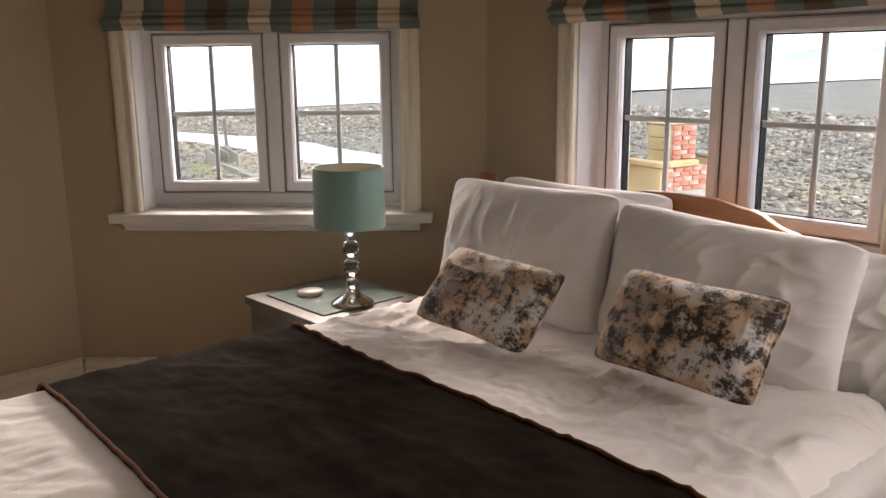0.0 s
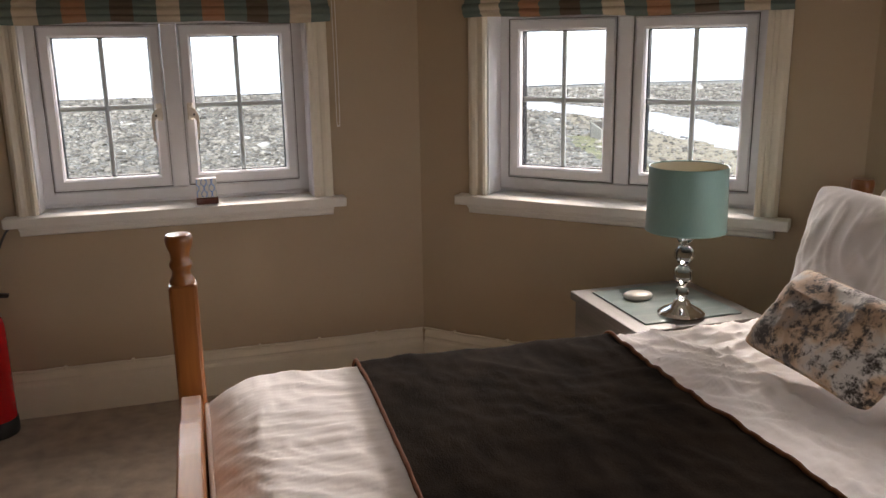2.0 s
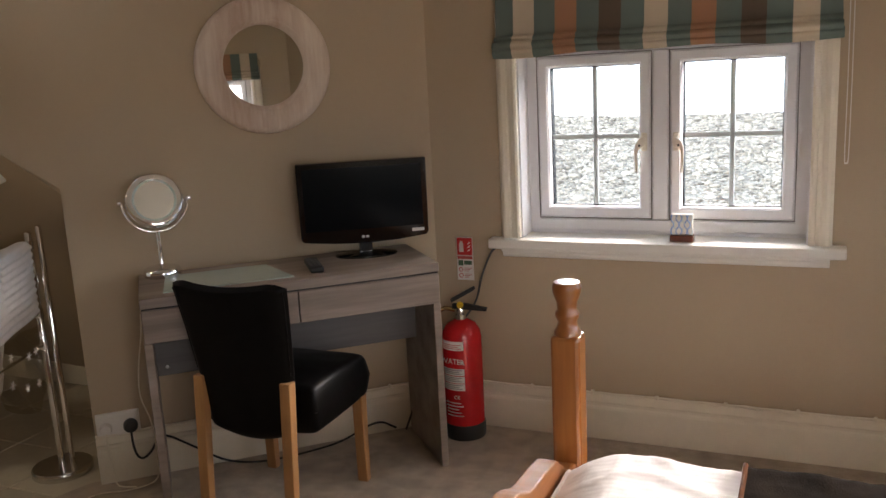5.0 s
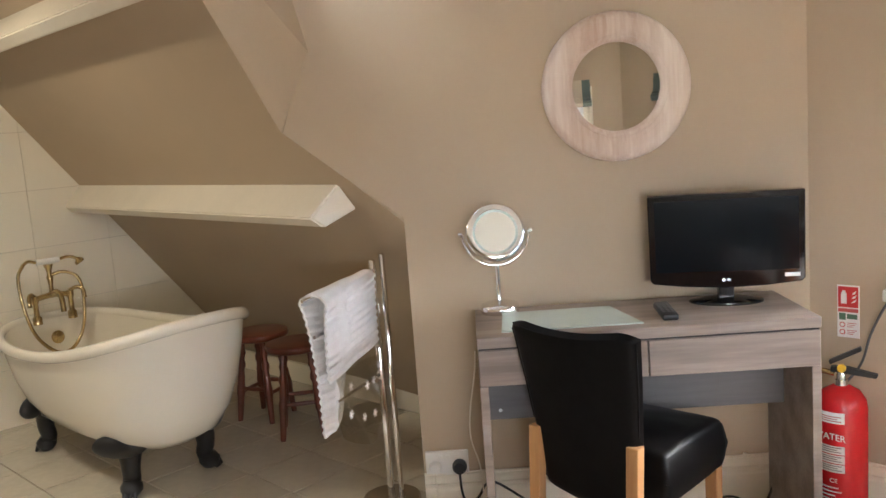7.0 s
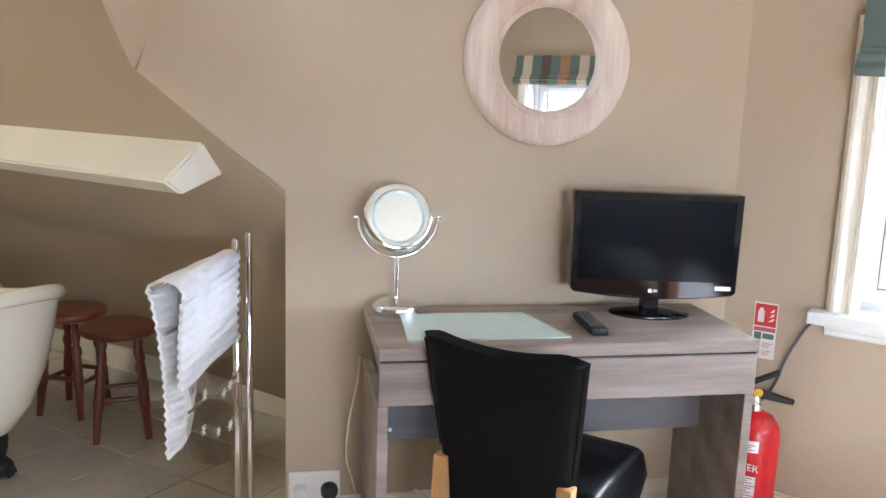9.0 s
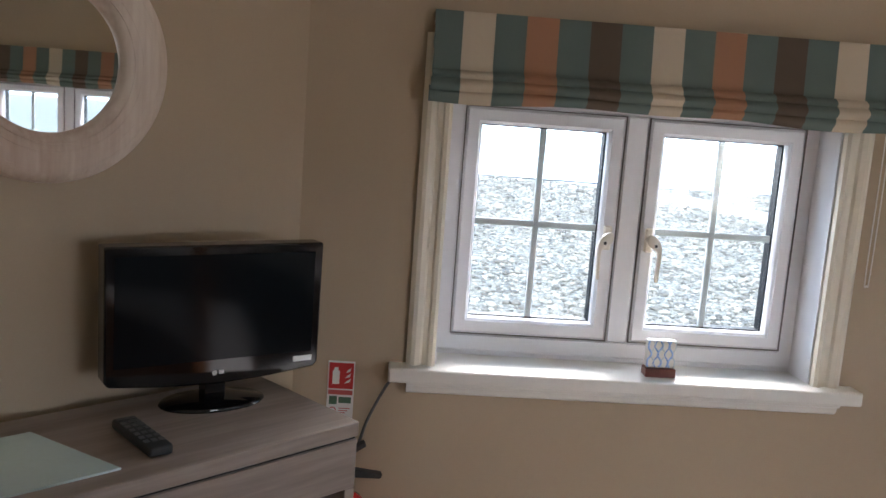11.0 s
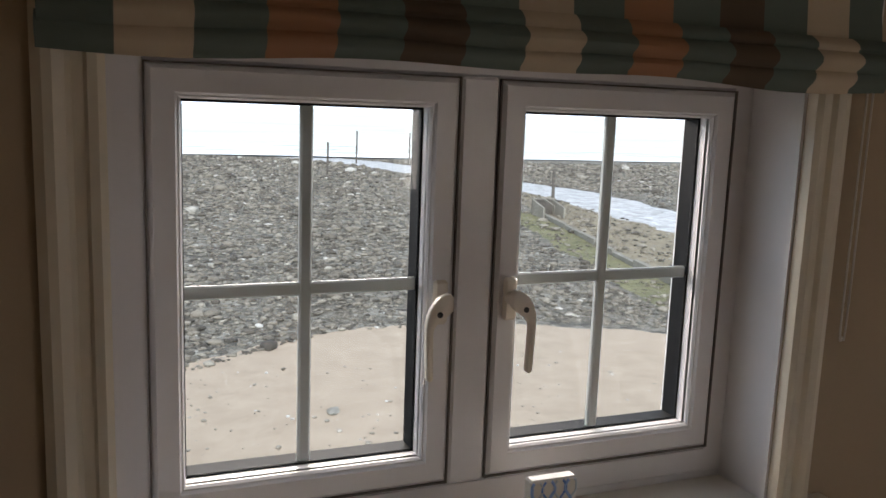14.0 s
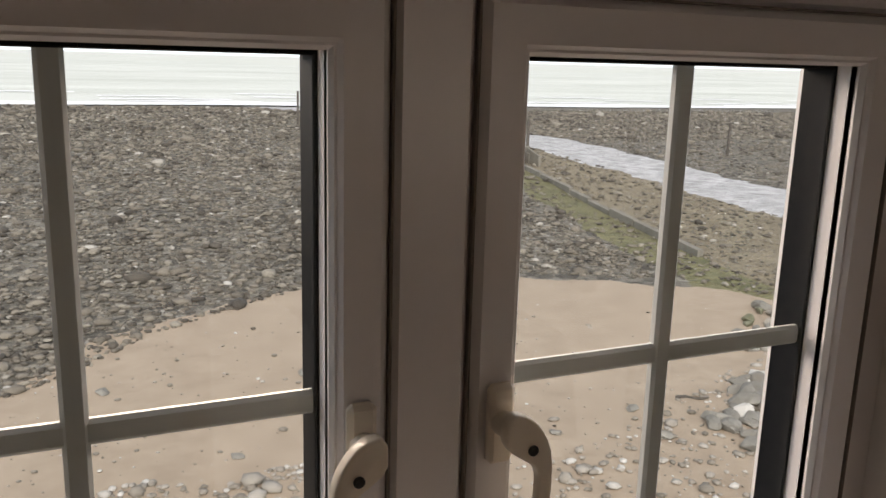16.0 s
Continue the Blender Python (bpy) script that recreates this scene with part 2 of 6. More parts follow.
def cushion_cloth():
    m = mat("mottled_cushion_velvet", (0.5, 0.45, 0.38), 0.7, var=0.1, scale=5, fine=300, bump=0.3, sheen=0.3)
    n, l = m.node_tree.nodes, m.node_tree.links
    tc = n.new("ShaderNodeTexCoord")
    a = n.new("ShaderNodeTexNoise")
    a.inputs["Scale"].default_value, a.inputs["Detail"].default_value, a.inputs["Roughness"].default_value = 22, 9, 0.78
    r = n.new("ShaderNodeValToRGB")
    e = r.color_ramp.elements
    e[0].position, e[0].color = 0.44, (1, 1, 1, 1)
    e[1].position, e[1].color = 0.52, (0, 0, 0, 1)
    patch = n.new("ShaderNodeTexNoise")
    patch.inputs["Scale"].default_value, patch.inputs["Detail"].default_value = 9, 5
    ground = n.new("ShaderNodeValToRGB")
    g = ground.color_ramp.elements
    g[0].position, g[0].color = 0.36, (0.30, 0.27, 0.25, 1)
    g[1].position, g[1].color = 0.62, (0.70, 0.67, 0.64, 1)
    for p, c in ((0.46, (0.50, 0.33, 0.21, 1)), (0.53, (0.68, 0.50, 0.35, 1))):
        k = g.new(p)
        k.color = c
    mixed = n.new("ShaderNodeMix")
    mixed.data_type = "RGBA"
    mixed.inputs[7].default_value = (0.030, 0.020, 0.015, 1)
    l.new(tc.outputs["Object"], a.inputs[0])
    l.new(tc.outputs["Object"], patch.inputs[0])
    l.new(patch.outputs[0], ground.inputs[0])
    l.new(a.outputs[0], r.inputs[0])
    l.new(r.outputs[0], mixed.inputs["Factor"])
    l.new(ground.outputs[0], mixed.inputs[6])
    l.new(mixed.outputs[2], n["Principled BSDF"].inputs["Base Color"])
    return m


CUSHION = cushion_cloth()


def striped_cloth():
    """Vertical stripes of 77 mm: grey-green, cream, terracotta and brown."""
    m = mat("striped_blind_cloth", (0.3, 0.3, 0.3), 0.85, var=0.1, scale=4, fine=600, bump=0.2)
    n, l = m.node_tree.nodes, m.node_tree.links
    tc = n.new("ShaderNodeTexCoord")
    sep = n.new("ShaderNodeSeparateXYZ")
    l.new(tc.outputs["Object"], sep.inputs[0])
    a = n.new("ShaderNodeMath")
    a.operation = "MULTIPLY_ADD"
    a.inputs[1].default_value, a.inputs[2].default_value = 1 / 0.460, 10 + 0.575 / 0.460
    f = n.new("ShaderNodeMath")
    f.operation = "FRACT"
    l.new(sep.outputs[0], a.inputs[0])
    l.new(a.outputs[0], f.inputs[0])
    r = n.new("ShaderNodeValToRGB")
    r.color_ramp.interpolation = "CONSTANT"
    teal, cream, tan, brown = (0.135, 0.175, 0.155, 1), (0.60, 0.50, 0.37, 1), (0.40, 0.20, 0.11, 1), (0.115, 0.082, 0.055, 1)
    e = r.color_ramp.elements
    e[0].position, e[0].color = 0.0, teal
    e[1].position, e[1].color = 1 / 6, cream
    for i, c in ((2, teal), (3, tan), (4, teal), (5, brown)):
        k = e.new(i / 6)
        k.color = c
    l.new(f.outputs[0], r.inputs[0])
    l.new(r.outputs[0], n["Principled BSDF"].inputs["Base Color"])
    return m


STRIPES = striped_cloth()


# ---- builders ----
def link(name, bm, material, parent=None, label="", smooth=False):
    me = bpy.data.meshes.new(name)
    bmesh.ops.recalc_face_normals(bm, faces=bm.faces)
    bm.to_mesh(me)
    bm.free()
    if smooth:
        for p in me.polygons:
            p.use_smooth = True
        me.set_sharp_from_angle(angle=radians(50))
    ob = new(name, me)
    me.materials.append(material)
    if parent:
        ob.parent = parent
    if label:
        ob["label"] = label
    return ob


def part(name, bm, material, parent, label="", smooth=False):
    return link(name, bm, material, parent, label, smooth)


def thing(name, m, label, category, group="", kind=""):
    ob = new(name)
    ob.empty_display_size = 0.1
    ob.matrix_world = m
    return tagged(ob, label, category, group, kind)


def box(x0, x1, y0, y1, z0, z1, bevel=0.0, bm=None, seg=1):
    own = bm is None
    t = bmesh.new()
    vs = [t.verts.new((x, y, z)) for z in (z0, z1) for y in (y0, y1) for x in (x0, x1)]
    for f in ((0, 2, 3, 1), (4, 5, 7, 6), (0, 1, 5, 4), (2, 6, 7, 3), (0, 4, 6, 2), (1, 3, 7, 5)):
        t.faces.new([vs[i] for i in f])
    if bevel:
        bmesh.ops.bevel(t, geom=list(t.edges), offset=bevel, segments=seg, affect="EDGES", profile=0.5)
    if own:
        return t
    merge(bm, t)
    return bm


def merge(bm, t, m=None):
    base = {}
    for v in t.verts:
        base[v] = bm.verts.new(m @ v.co if m else v.co)
    for f in t.faces:
        bm.faces.new([base[v] for v in f.verts])
    t.free()
    return bm


def prism(pts, h0, h1, axis="z", bevel=0.0):
    """A closed outline, extruded along an axis from h0 to h1."""
    bm = bmesh.new()

    def at(p, h):
        return {"z": (p[0], p[1], h), "y": (p[0], h, p[1]), "x": (h, p[0], p[1])}[axis]
    a = [bm.verts.new(at(p, h0)) for p in pts]
    b = [bm.verts.new(at(p, h1)) for p in pts]
    bm.faces.new(a)
    bm.faces.new(b[::-1])
    for i in range(len(pts)):
        j = (i + 1) % len(pts)
        bm.faces.new((a[i], b[i], b[j], a[j]))
    if bevel:
        bmesh.ops.recalc_face_normals(bm, faces=bm.faces)
        bmesh.ops.bevel(bm, geom=list(bm.edges), offset=bevel, segments=2, affect="EDGES", profile=0.5)
    return bm


def lathe(profile, n=32, bm=None, m=None):
    """Profile of (radius, z), turned about z; ends close on the axis."""
    t = bmesh.new()
    rings = []
    for r, z in profile:
        if r < 1e-5:
            rings.append([t.verts.new((0, 0, z))])
        else:
            rings.append([t.verts.new((r * math.cos(2 * math.pi * i / n), r * math.sin(2 * math.pi * i / n), z)) for i in range(n)])
    for a, b in zip(rings, rings[1:]):
        for i in range(n):
            j = (i + 1) % n
            if len(a) == 1 and len(b) > 1:
                t.faces.new((a[0], b[i], b[j]))
            elif len(b) == 1 and len(a) > 1:
                t.faces.new((a[i], a[j], b[0]))
            elif len(a) > 1:
                t.faces.new((a[i], a[j], b[j], b[i]))
    if bm is None:
        if m:
            bmesh.ops.transform(t, matrix=m, verts=t.verts)
        return t
    return merge(bm, t, m)


def tube(pts, r, n=10, closed=False, bm=None):
    """A round tube along points; r may be a list."""
    t = bm or bmesh.new()
    P = [Vector(p) for p in pts]
    k = len(P)
    rings = []
    up = Vector((0.13, 0.21, 0.97))
    for i, p in enumerate(P):
        d = (P[(i + 1) % k] - P[i - 1]) if closed else (P[min(i + 1, k - 1)] - P[max(i - 1, 0)])
        d.normalize()
        a = d.cross(up)
        if a.length < 0.05:
            a = d.cross(Vector((1, 0, 0)))
        a.normalize()
        b = d.cross(a).normalized()
        rr = r[min(i, len(r) - 1)] if isinstance(r, (list, tuple)) else r
        rings.append([t.verts.new(p + rr * (math.cos(2 * math.pi * j / n) * a + math.sin(2 * math.pi * j / n) * b)) for j in range(n)])
    for i in range(k if closed else k - 1):
        A, B = rings[i], rings[(i + 1) % k]
        for j in range(n):
            t.faces.new((A[j], A[(j + 1) % n], B[(j + 1) % n], B[j]))
    if not closed:
        t.faces.new(rings[0][::-1])
        t.faces.new(rings[-1])
    return t


def smooth_path(pts, per=8):
    """Points along a smooth curve through the given ones."""
    P = [Vector(p) for p in pts]
    P = [2 * P[0] - P[1]] + P + [2 * P[-1] - P[-2]]
    out = []
    for i in range(1, len(P) - 2):
        for s in range(per):
            u = s / per
            a, b, c, d = P[i - 1:i + 3]
            out.append(0.5 * (2 * b + (c - a) * u + (2 * a - 5 * b + 4 * c - d) * u * u + (3 * b - a - 3 * c + d) * u ** 3))
    return out + [P[-2]]


def sheet(nu, nv, f, thick=0.0):
    """A grid surface f(u, v) with u, v in 0..1; thick gives it a second side."""
    bm = bmesh.new()
    g = [[bm.verts.new(f(i / nu, j / nv)) for j in range(nv + 1)] for i in range(nu + 1)]
    for i in range(nu):
        for j in range(nv):
            bm.faces.new((g[i][j], g[i + 1][j], g[i + 1][j + 1], g[i][j + 1]))
    if thick:
        bmesh.ops.recalc_face_normals(bm, faces=bm.faces)
        bmesh.ops.solidify(bm, geom=list(bm.faces), thickness=thick)
    return bm


def wall_prism(name, a, b, z0, z1, thick, material=WALL, holes=()):
    """An upright wall from a to b in plan, its inner face on that line and its thickness on the left-hand side of a-b,
    with rectangular holes (s0, s1, z0, z1)."""
    a, b = Vector((*a, 0)), Vector((*b, 0))
    L = (b - a).length
    ang = math.atan2(b.y - a.y, b.x - a.x)
    bm = bmesh.new()
    xs = sorted({0, L, *[h[0] for h in holes], *[h[1] for h in holes]})
    zs = sorted({z0, z1, *[h[2] for h in holes], *[h[3] for h in holes]})
    cell = lambda x, z: not any(h[0] < x < h[1] and h[2] < z < h[3] for h in holes) and 0 < x < L and z0 < z < z1
    vert = {}

    def V(x, y, z):
        key = (round(x, 5), round(y, 5), round(z, 5))
        if key not in vert:
            vert[key] = bm.verts.new(key)
        return vert[key]
    for i in range(len(xs) - 1):
        for j in range(len(zs) - 1):
            x, X, z, Z = xs[i], xs[i + 1], zs[j], zs[j + 1]
            mx, mz = (x + X) / 2, (z + Z) / 2
            if not cell(mx, mz):
                continue
            bm.faces.new((V(x, 0, z), V(X, 0, z), V(X, 0, Z), V(x, 0, Z)))
            bm.faces.new((V(x, thick, z), V(x, thick, Z), V(X, thick, Z), V(X, thick, z)))
            if not (i > 0 and cell((xs[i - 1] + x) / 2, mz)):
                bm.faces.new((V(x, 0, z), V(x, 0, Z), V(x, thick, Z), V(x, thick, z)))
            if not (i < len(xs) - 2 and cell((X + xs[i + 2]) / 2, mz)):
                bm.faces.new((V(X, 0, z), V(X, thick, z), V(X, thick, Z), V(X, 0, Z)))
            if not (j > 0 and cell(mx, (zs[j - 1] + z) / 2)):
                bm.faces.new((V(x, 0, z), V(x, thick, z), V(X, thick, z), V(X, 0, z)))
            if not (j < len(zs) - 2 and cell(mx, (Z + zs[j + 2]) / 2)):
                bm.faces.new((V(x, 0, Z), V(X, 0, Z), V(X, thick, Z), V(x, thick, Z)))
    ob = link(name, bm, material)
    ob.matrix_world = pose(a.x, a.y, 0, 0, 0, math.degrees(ang))
    return tagged(ob, kind="structure")


# ---- the room ----
H = 2.30
YB, XC = 3.965, 2.415
A1, A2 = (1.275, 3.965), (2.415, 2.825)
D0, D1 = (-1.490, 3.070), (-0.510, 3.965)
DANG = math.degrees(math.atan2(D1[1] - D0[1], D1[0] - D0[0]))
DL = math.hypot(D1[0] - D0[0], D1[1] - D0[1])
WB = pose(0.3445, YB, 0)
WA = pose(1.8385, 3.4015, 0, 0, 0, -45)
WC = pose(XC, 1.91, 0, 0, 0, -90)
WS = pose(1.845, 0.43, 0, 0, 0, -135)
WD = pose(D0[0], D0[1], 0, 0, 0, DANG)
HW, HZ0, HZ1 = 0.497, 0.738, 1.52
THICK = 0.22


def hole(c):
    return (c - HW, c + HW, HZ0, HZ1)


wall_prism("wall_north", (D1[0] - 0.02, YB), (A1[0] + 0.09, YB), -0.1, H, THICK, holes=[hole(0.3445 - D1[0] + 0.02)])
la = math.hypot(A2[0] - A1[0], A2[1] - A1[1])
ca = math.hypot(1.8385 - A1[0], 3.4015 - A1[1])
wall_prism("wall_north_east", A1, A2, -0.1, H, THICK, holes=[hole(ca)])
wall_prism("wall_east", (XC, A2[1] + 0.09), (XC, 0.91), -0.1, H, THICK, holes=[hole(A2[1] + 0.09 - 1.91)])
wall_prism("wall_south_east", (XC, 1.0), (1.275, -0.14), -0.1, H, THICK, holes=[hole(math.hypot(XC - 1.845, 1.0 - 0.43))])
wall_prism("wall_south_return", (1.275, -0.05), (1.275, -1.2), -0.1, H, 0.12)
wall_prism("wall_south", (1.4, -1.2), (-4.3, -1.2), -0.1, H, 0.12)

# desk wall, with the raking edge over the bath recess
dw = prism([(0, -0.1), (DL, -0.1), (DL, H), (-0.42, H), (-0.285, 1.642), (-0.375, 1.385), (-0.195, 1.235), (0, 1.08)], 0, 0.12, "y")
ob = link("wall_desk", dw, WALL)
ob.matrix_world = WD
tagged(ob, kind="structure")


def slope_z(x, y):
    return 1.407 - 1.296 * (y - 2.907) - 0.0486 * (x + 4.03)


def slope_y(x, z):
    return 2.907 - (z - 1.407 + 0.0486 * (x + 4.03)) / 1.296


bm = bmesh.new()
ztop = 2.15
outline = [(-4.2, slope_y(-4.2, ztop), ztop), (-1.581, slope_y(-1.581, ztop), ztop), (-1.719, 2.636, 1.63), (-1.784, 2.824, 1.385),
           (-1.50, 3.078, 1.07), (-1.2, 3.36, slope_z(-1.2, 3.36)), (-1.2, slope_y(-1.2, -0.05), -0.05), (-4.2, slope_y(-4.2, -0.05), -0.05)]
va = [bm.verts.new((x, y, slope_z(x, y))) for x, y, z in outline]
vb = [bm.verts.new((v.co.x, v.co.y + 0.08, v.co.z + 0.06)) for v in va]
bm.faces.new(va)
bm.faces.new(vb[::-1])
for i in range(len(va)):
    j = (i + 1) % len(va)
    bm.faces.new((va[i], vb[i], vb[j], va[j]))
tagged(link("ceiling_slope", bm, WALL), kind="structure")
# the small splayed facet between slope and desk wall
bm = bmesh.new()
K, L0, R0 = Vector((-1.775, 2.815, 1.387)), Vector((-1.719, 2.636, 1.63)), Vector((-1.685, 2.886, 1.642))
top_l, top_r = Vector((-1.54, 2.12, H)), Vector((-1.79, 2.785, H))
fv = [bm.verts.new(p) for p in (K, L0, top_l, top_r, R0)]
bv = [bm.verts.new(p + Vector((-0.03, 0.06, 0.0))) for p in (K, L0, top_l, top_r, R0)]
bm.faces.new(fv)
bm.faces.new(bv[::-1])
for i in range(5):
    bm.faces.new((fv[i], bv[i], bv[(i + 1) % 5], fv[(i + 1) % 5]))
tagged(link("ceiling_splay", bm, WALL), kind="structure")
# flat ceiling parts
ys = slope_y(-3, ztop)
tagged(link("ceiling_recess", box(-4.2, -1.58, -1.2, ys + 0.03, ztop, ztop + 0.08), CEIL), kind="structure")
tagged(link("ceiling", prism([(-1.60, -1.2), (2.6, -1.2), (2.6, 3.0), (1.4, 4.15), (-0.62, 4.15), (-1.72, 3.05), (-1.60, 2.1)], H, H + 0.08), CEIL), kind="structure")
tagged(link("wall_header", box(-1.60, -1.54, -1.2, 2.2, ztop, H), WALL), kind="structure")
tagged(link("wall_recess_return", box(-1.50, -1.38, 3.20, 3.95, -0.1, 1.1), WALL), kind="structure")

# recess wall with the doorway
wall_prism("wall_west", (-4.03, -1.2), (-4.03, 4.0), -0.1, 2.3, 0.12, WALL, holes=[(1.2 + 1.48, 1.2 + 2.295, -0.1, 2.0)])

# floors
gy0, gx0, tile = 2.03, -1.81, 0.305
fb = prism([(-1.53, 3.05), (-3.05, -1.5), (2.6, -2.0), (2.6, 3.0), (1.3, 4.1), (-0.6, 4.1)], -0.1, 0.004)
tagged(link("floor", fb, CARPET), "beige short-pile carpet, slightly worn", "carpet", kind="structure")
ft = tagged(link("floor_bath", box(-5.6, -1.2, -1.6, 4.0, -0.14, -0.0075), GROUT), kind="structure")

# ---- windows ----
def bevelled_frame(x0, x1, z0, z1, w, y0, y1, bevel=0.006):
    """Four mitred members of width w round an opening, as one mesh."""
    bm = bmesh.new()
    o = [(x0, z0), (x1, z0), (x1, z1), (x0, z1)]
    i = [(x0 + w, z0 + w), (x1 - w, z0 + w), (x1 - w, z1 - w), (x0 + w, z1 - w)]
    io = [(a + (bevel if k in (0, 3) else -bevel), b + (bevel if k < 2 else -bevel)) for k, (a, b) in enumerate(o)]
    ii = [(a - (bevel if k in (0, 3) else -bevel), b - (bevel if k < 2 else -bevel)) for k, (a, b) in enumerate(i)]
    loops = [(o, y1), (o, y0 + bevel), (io, y0), (ii, y0), (i, y0 + bevel * 1.6), (i, y1)]
    rings = [[bm.verts.new((a, y, b)) for a, b in pts] for pts, y in loops]
    for r, s in zip(rings, rings[1:] + rings[:1]):
        for k in range(4):
            bm.faces.new((r[k], r[(k + 1) % 4], s[(k + 1) % 4], s[k]))
    return bm


def moulding(profile, length_axis, h0, h1):
    return prism(profile, h0, h1, length_axis)


ARCH = [(0.0, 0.0), (0.0, -0.020), (0.008, -0.026), (0.018, -0.024), (0.022, -0.016), (0.034, -0.015), (0.040, -0.022), (0.052, -0.026), (0.062, -0.024), (0.073, -0.014), (0.073, 0.0)]


def window(name, m, label, lockable=True):
    w = thing(name, m, label, "window", kind="structure")
    f = part("window_frame", bevelled_frame(-0.497, 0.497, 0.785, 1.485, 0.046, 0.112, 0.200, 0.004), UPVC, w)
    part("mullion", box(-0.030, 0.030, 0.106, 0.195, 0.83, 1.44, 0.005), UPVC, w)
    for sgn in (-1, 1):
        xa, xb = (0.032, 0.453) if sgn > 0 else (-0.453, -0.032)
        s = part("sash", bevelled_frame(xa, xb, 0.835, 1.437, 0.0435, 0.103, 0.180, 0.008), UPVC, w)
        ga, gb = xa + 0.0435, xb - 0.0435
        part("spacer", bevelled_frame(ga - 0.006, gb + 0.006, 0.8725, 1.3995, 0.0095, 0.137, 0.1725, 0.001), SPACER, s)
        pane = part("pane", box(ga - 0.004, gb + 0.004, 0.134, 0.1365, 0.875, 1.397), GLASS, s)
        pane.visible_shadow = False
        c = (ga + gb) / 2
        part("glazing_bar", box(c - 0.009, c + 0.009, 0.140, 0.152, 0.879, 1.393, 0.003), MUNTIN, s)
        part("glazing_bar", box(ga, gb, 0.1415, 0.1505, 1.127, 1.146, 0.003), MUNTIN, s)
        # thin ring in a darker grey, painting the shaded gap round the sash
        part("gap_line", bevelled_frame(xa - 0.0014, xb + 0.0014, 0.8336, 1.4384, 0.0022, 0.1050, 0.1110, 0.0003), GAPSHADE, s, "grey line put in for the shaded gap round the sash")
        part("bead", bevelled_frame(ga - 0.010, gb + 0.010, 0.8685, 1.4035, 0.010, 0.108, 0.122, 0.003), UPVC, s)
        if not lockable:
            continue
        # handle on the meeting stile
        hx = 0.056 * sgn
        h = part("handle", box(hx - 0.011, hx + 0.011, 0.092, 0.1035, 1.085, 1.150, 0.004), HANDLE, w, "cream plastic locking handle")
        turn_ = [(0.0065, -0.016), (0.014, -0.021), (0.020, -0.028), (0.0255, -0.037), (0.0290, -0.047), (0.0308, -0.060), (0.0308, -0.075), (0.0280, -0.1370), (0.0262, -0.1400), (0.0232, -0.1412),
                 (0.0202, -0.1400), (0.0186, -0.1370), (0.0205, -0.072), (0.0190, -0.064), (0.0150, -0.0575), (0.004, -0.050), (-0.006, -0.043), (-0.010, -0.036), (-0.0095, -0.020), (-0.004, -0.0135)]
        part("lever", prism([(hx + a * sgn, 1.150 + b) for a, b in turn_], 0.0655, 0.0785, "y", 0.0024), HANDLE, h, smooth=True)
        part("neck", lathe([(0, -0.001), (0.010, -0.001), (0.009, 0.016), (0, 0.016)], 16, m=Matrix.Translation((hx, 0.0930, 1.120)) @ pose(0, 0, 0, 90, 0, 0)), HANDLE, h, smooth=True)
        part("lock", lathe([(0, 0), (0.0042, 0), (0.0042, 0.0016), (0.003, 0.0022), (0, 0.001)], 16, m=Matrix.Translation((hx + 0.012 * sgn, 0.0656, 1.107)) @ pose(0, 0, 0, 90, 0, 0)), BLACK, h)
    # inner sill, its apron and the architraves
    sill = box(-0.613, 0.613, -0.062, 0.116, 0.739, 0.7755, 0.005, seg=2)
    part("window_sill", sill, WHITE, w)
    part("apron", moulding([(0.0, 0.739), (-0.045, 0.739), (-0.043, 0.729), (-0.030, 0.723), (-0.027, 0.709), (-0.016, 0.702), (0.0, 0.700)], "x", -0.565, 0.565), WHITE, w)
    for sgn in (-1, 1):
        part("architrave", moulding([(sgn * (0.497 + a), b) for a, b in ARCH], "z", 0.775, 1.60), CREAM, w)
        part("jamb_lining", box(min(sgn * 0.4985, sgn * 0.4915), max(sgn * 0.4985, sgn * 0.4915), 0.001, 0.113, 0.776, 1.519), UPVC, w)
    part("head_lining", box(-0.4985, 0.4985, 0.001, 0.111, 1.486, 1.519), UPVC, w)
    part("sub_sill", box(-0.497, 0.497, 0.1165, 0.198, 0.757, 0.7848), UPVC, w)
    part("outer_sill", box(-0.52, 0.52, 0.201, 0.29, 0.755, 0.785, 0.004), CONCRETE, w)
    return w


window("window_1", WB, "white two-casement window with glazing bars and deep sill")
window("window_2", WA, "white two-casement window with glazing bars above the bedside table", False)
window("window_3", WC, "white two-casement window with glazing bars behind the headboard", False)
window("window_4", WS, "white two-casement window with glazing bars near the bed", False)


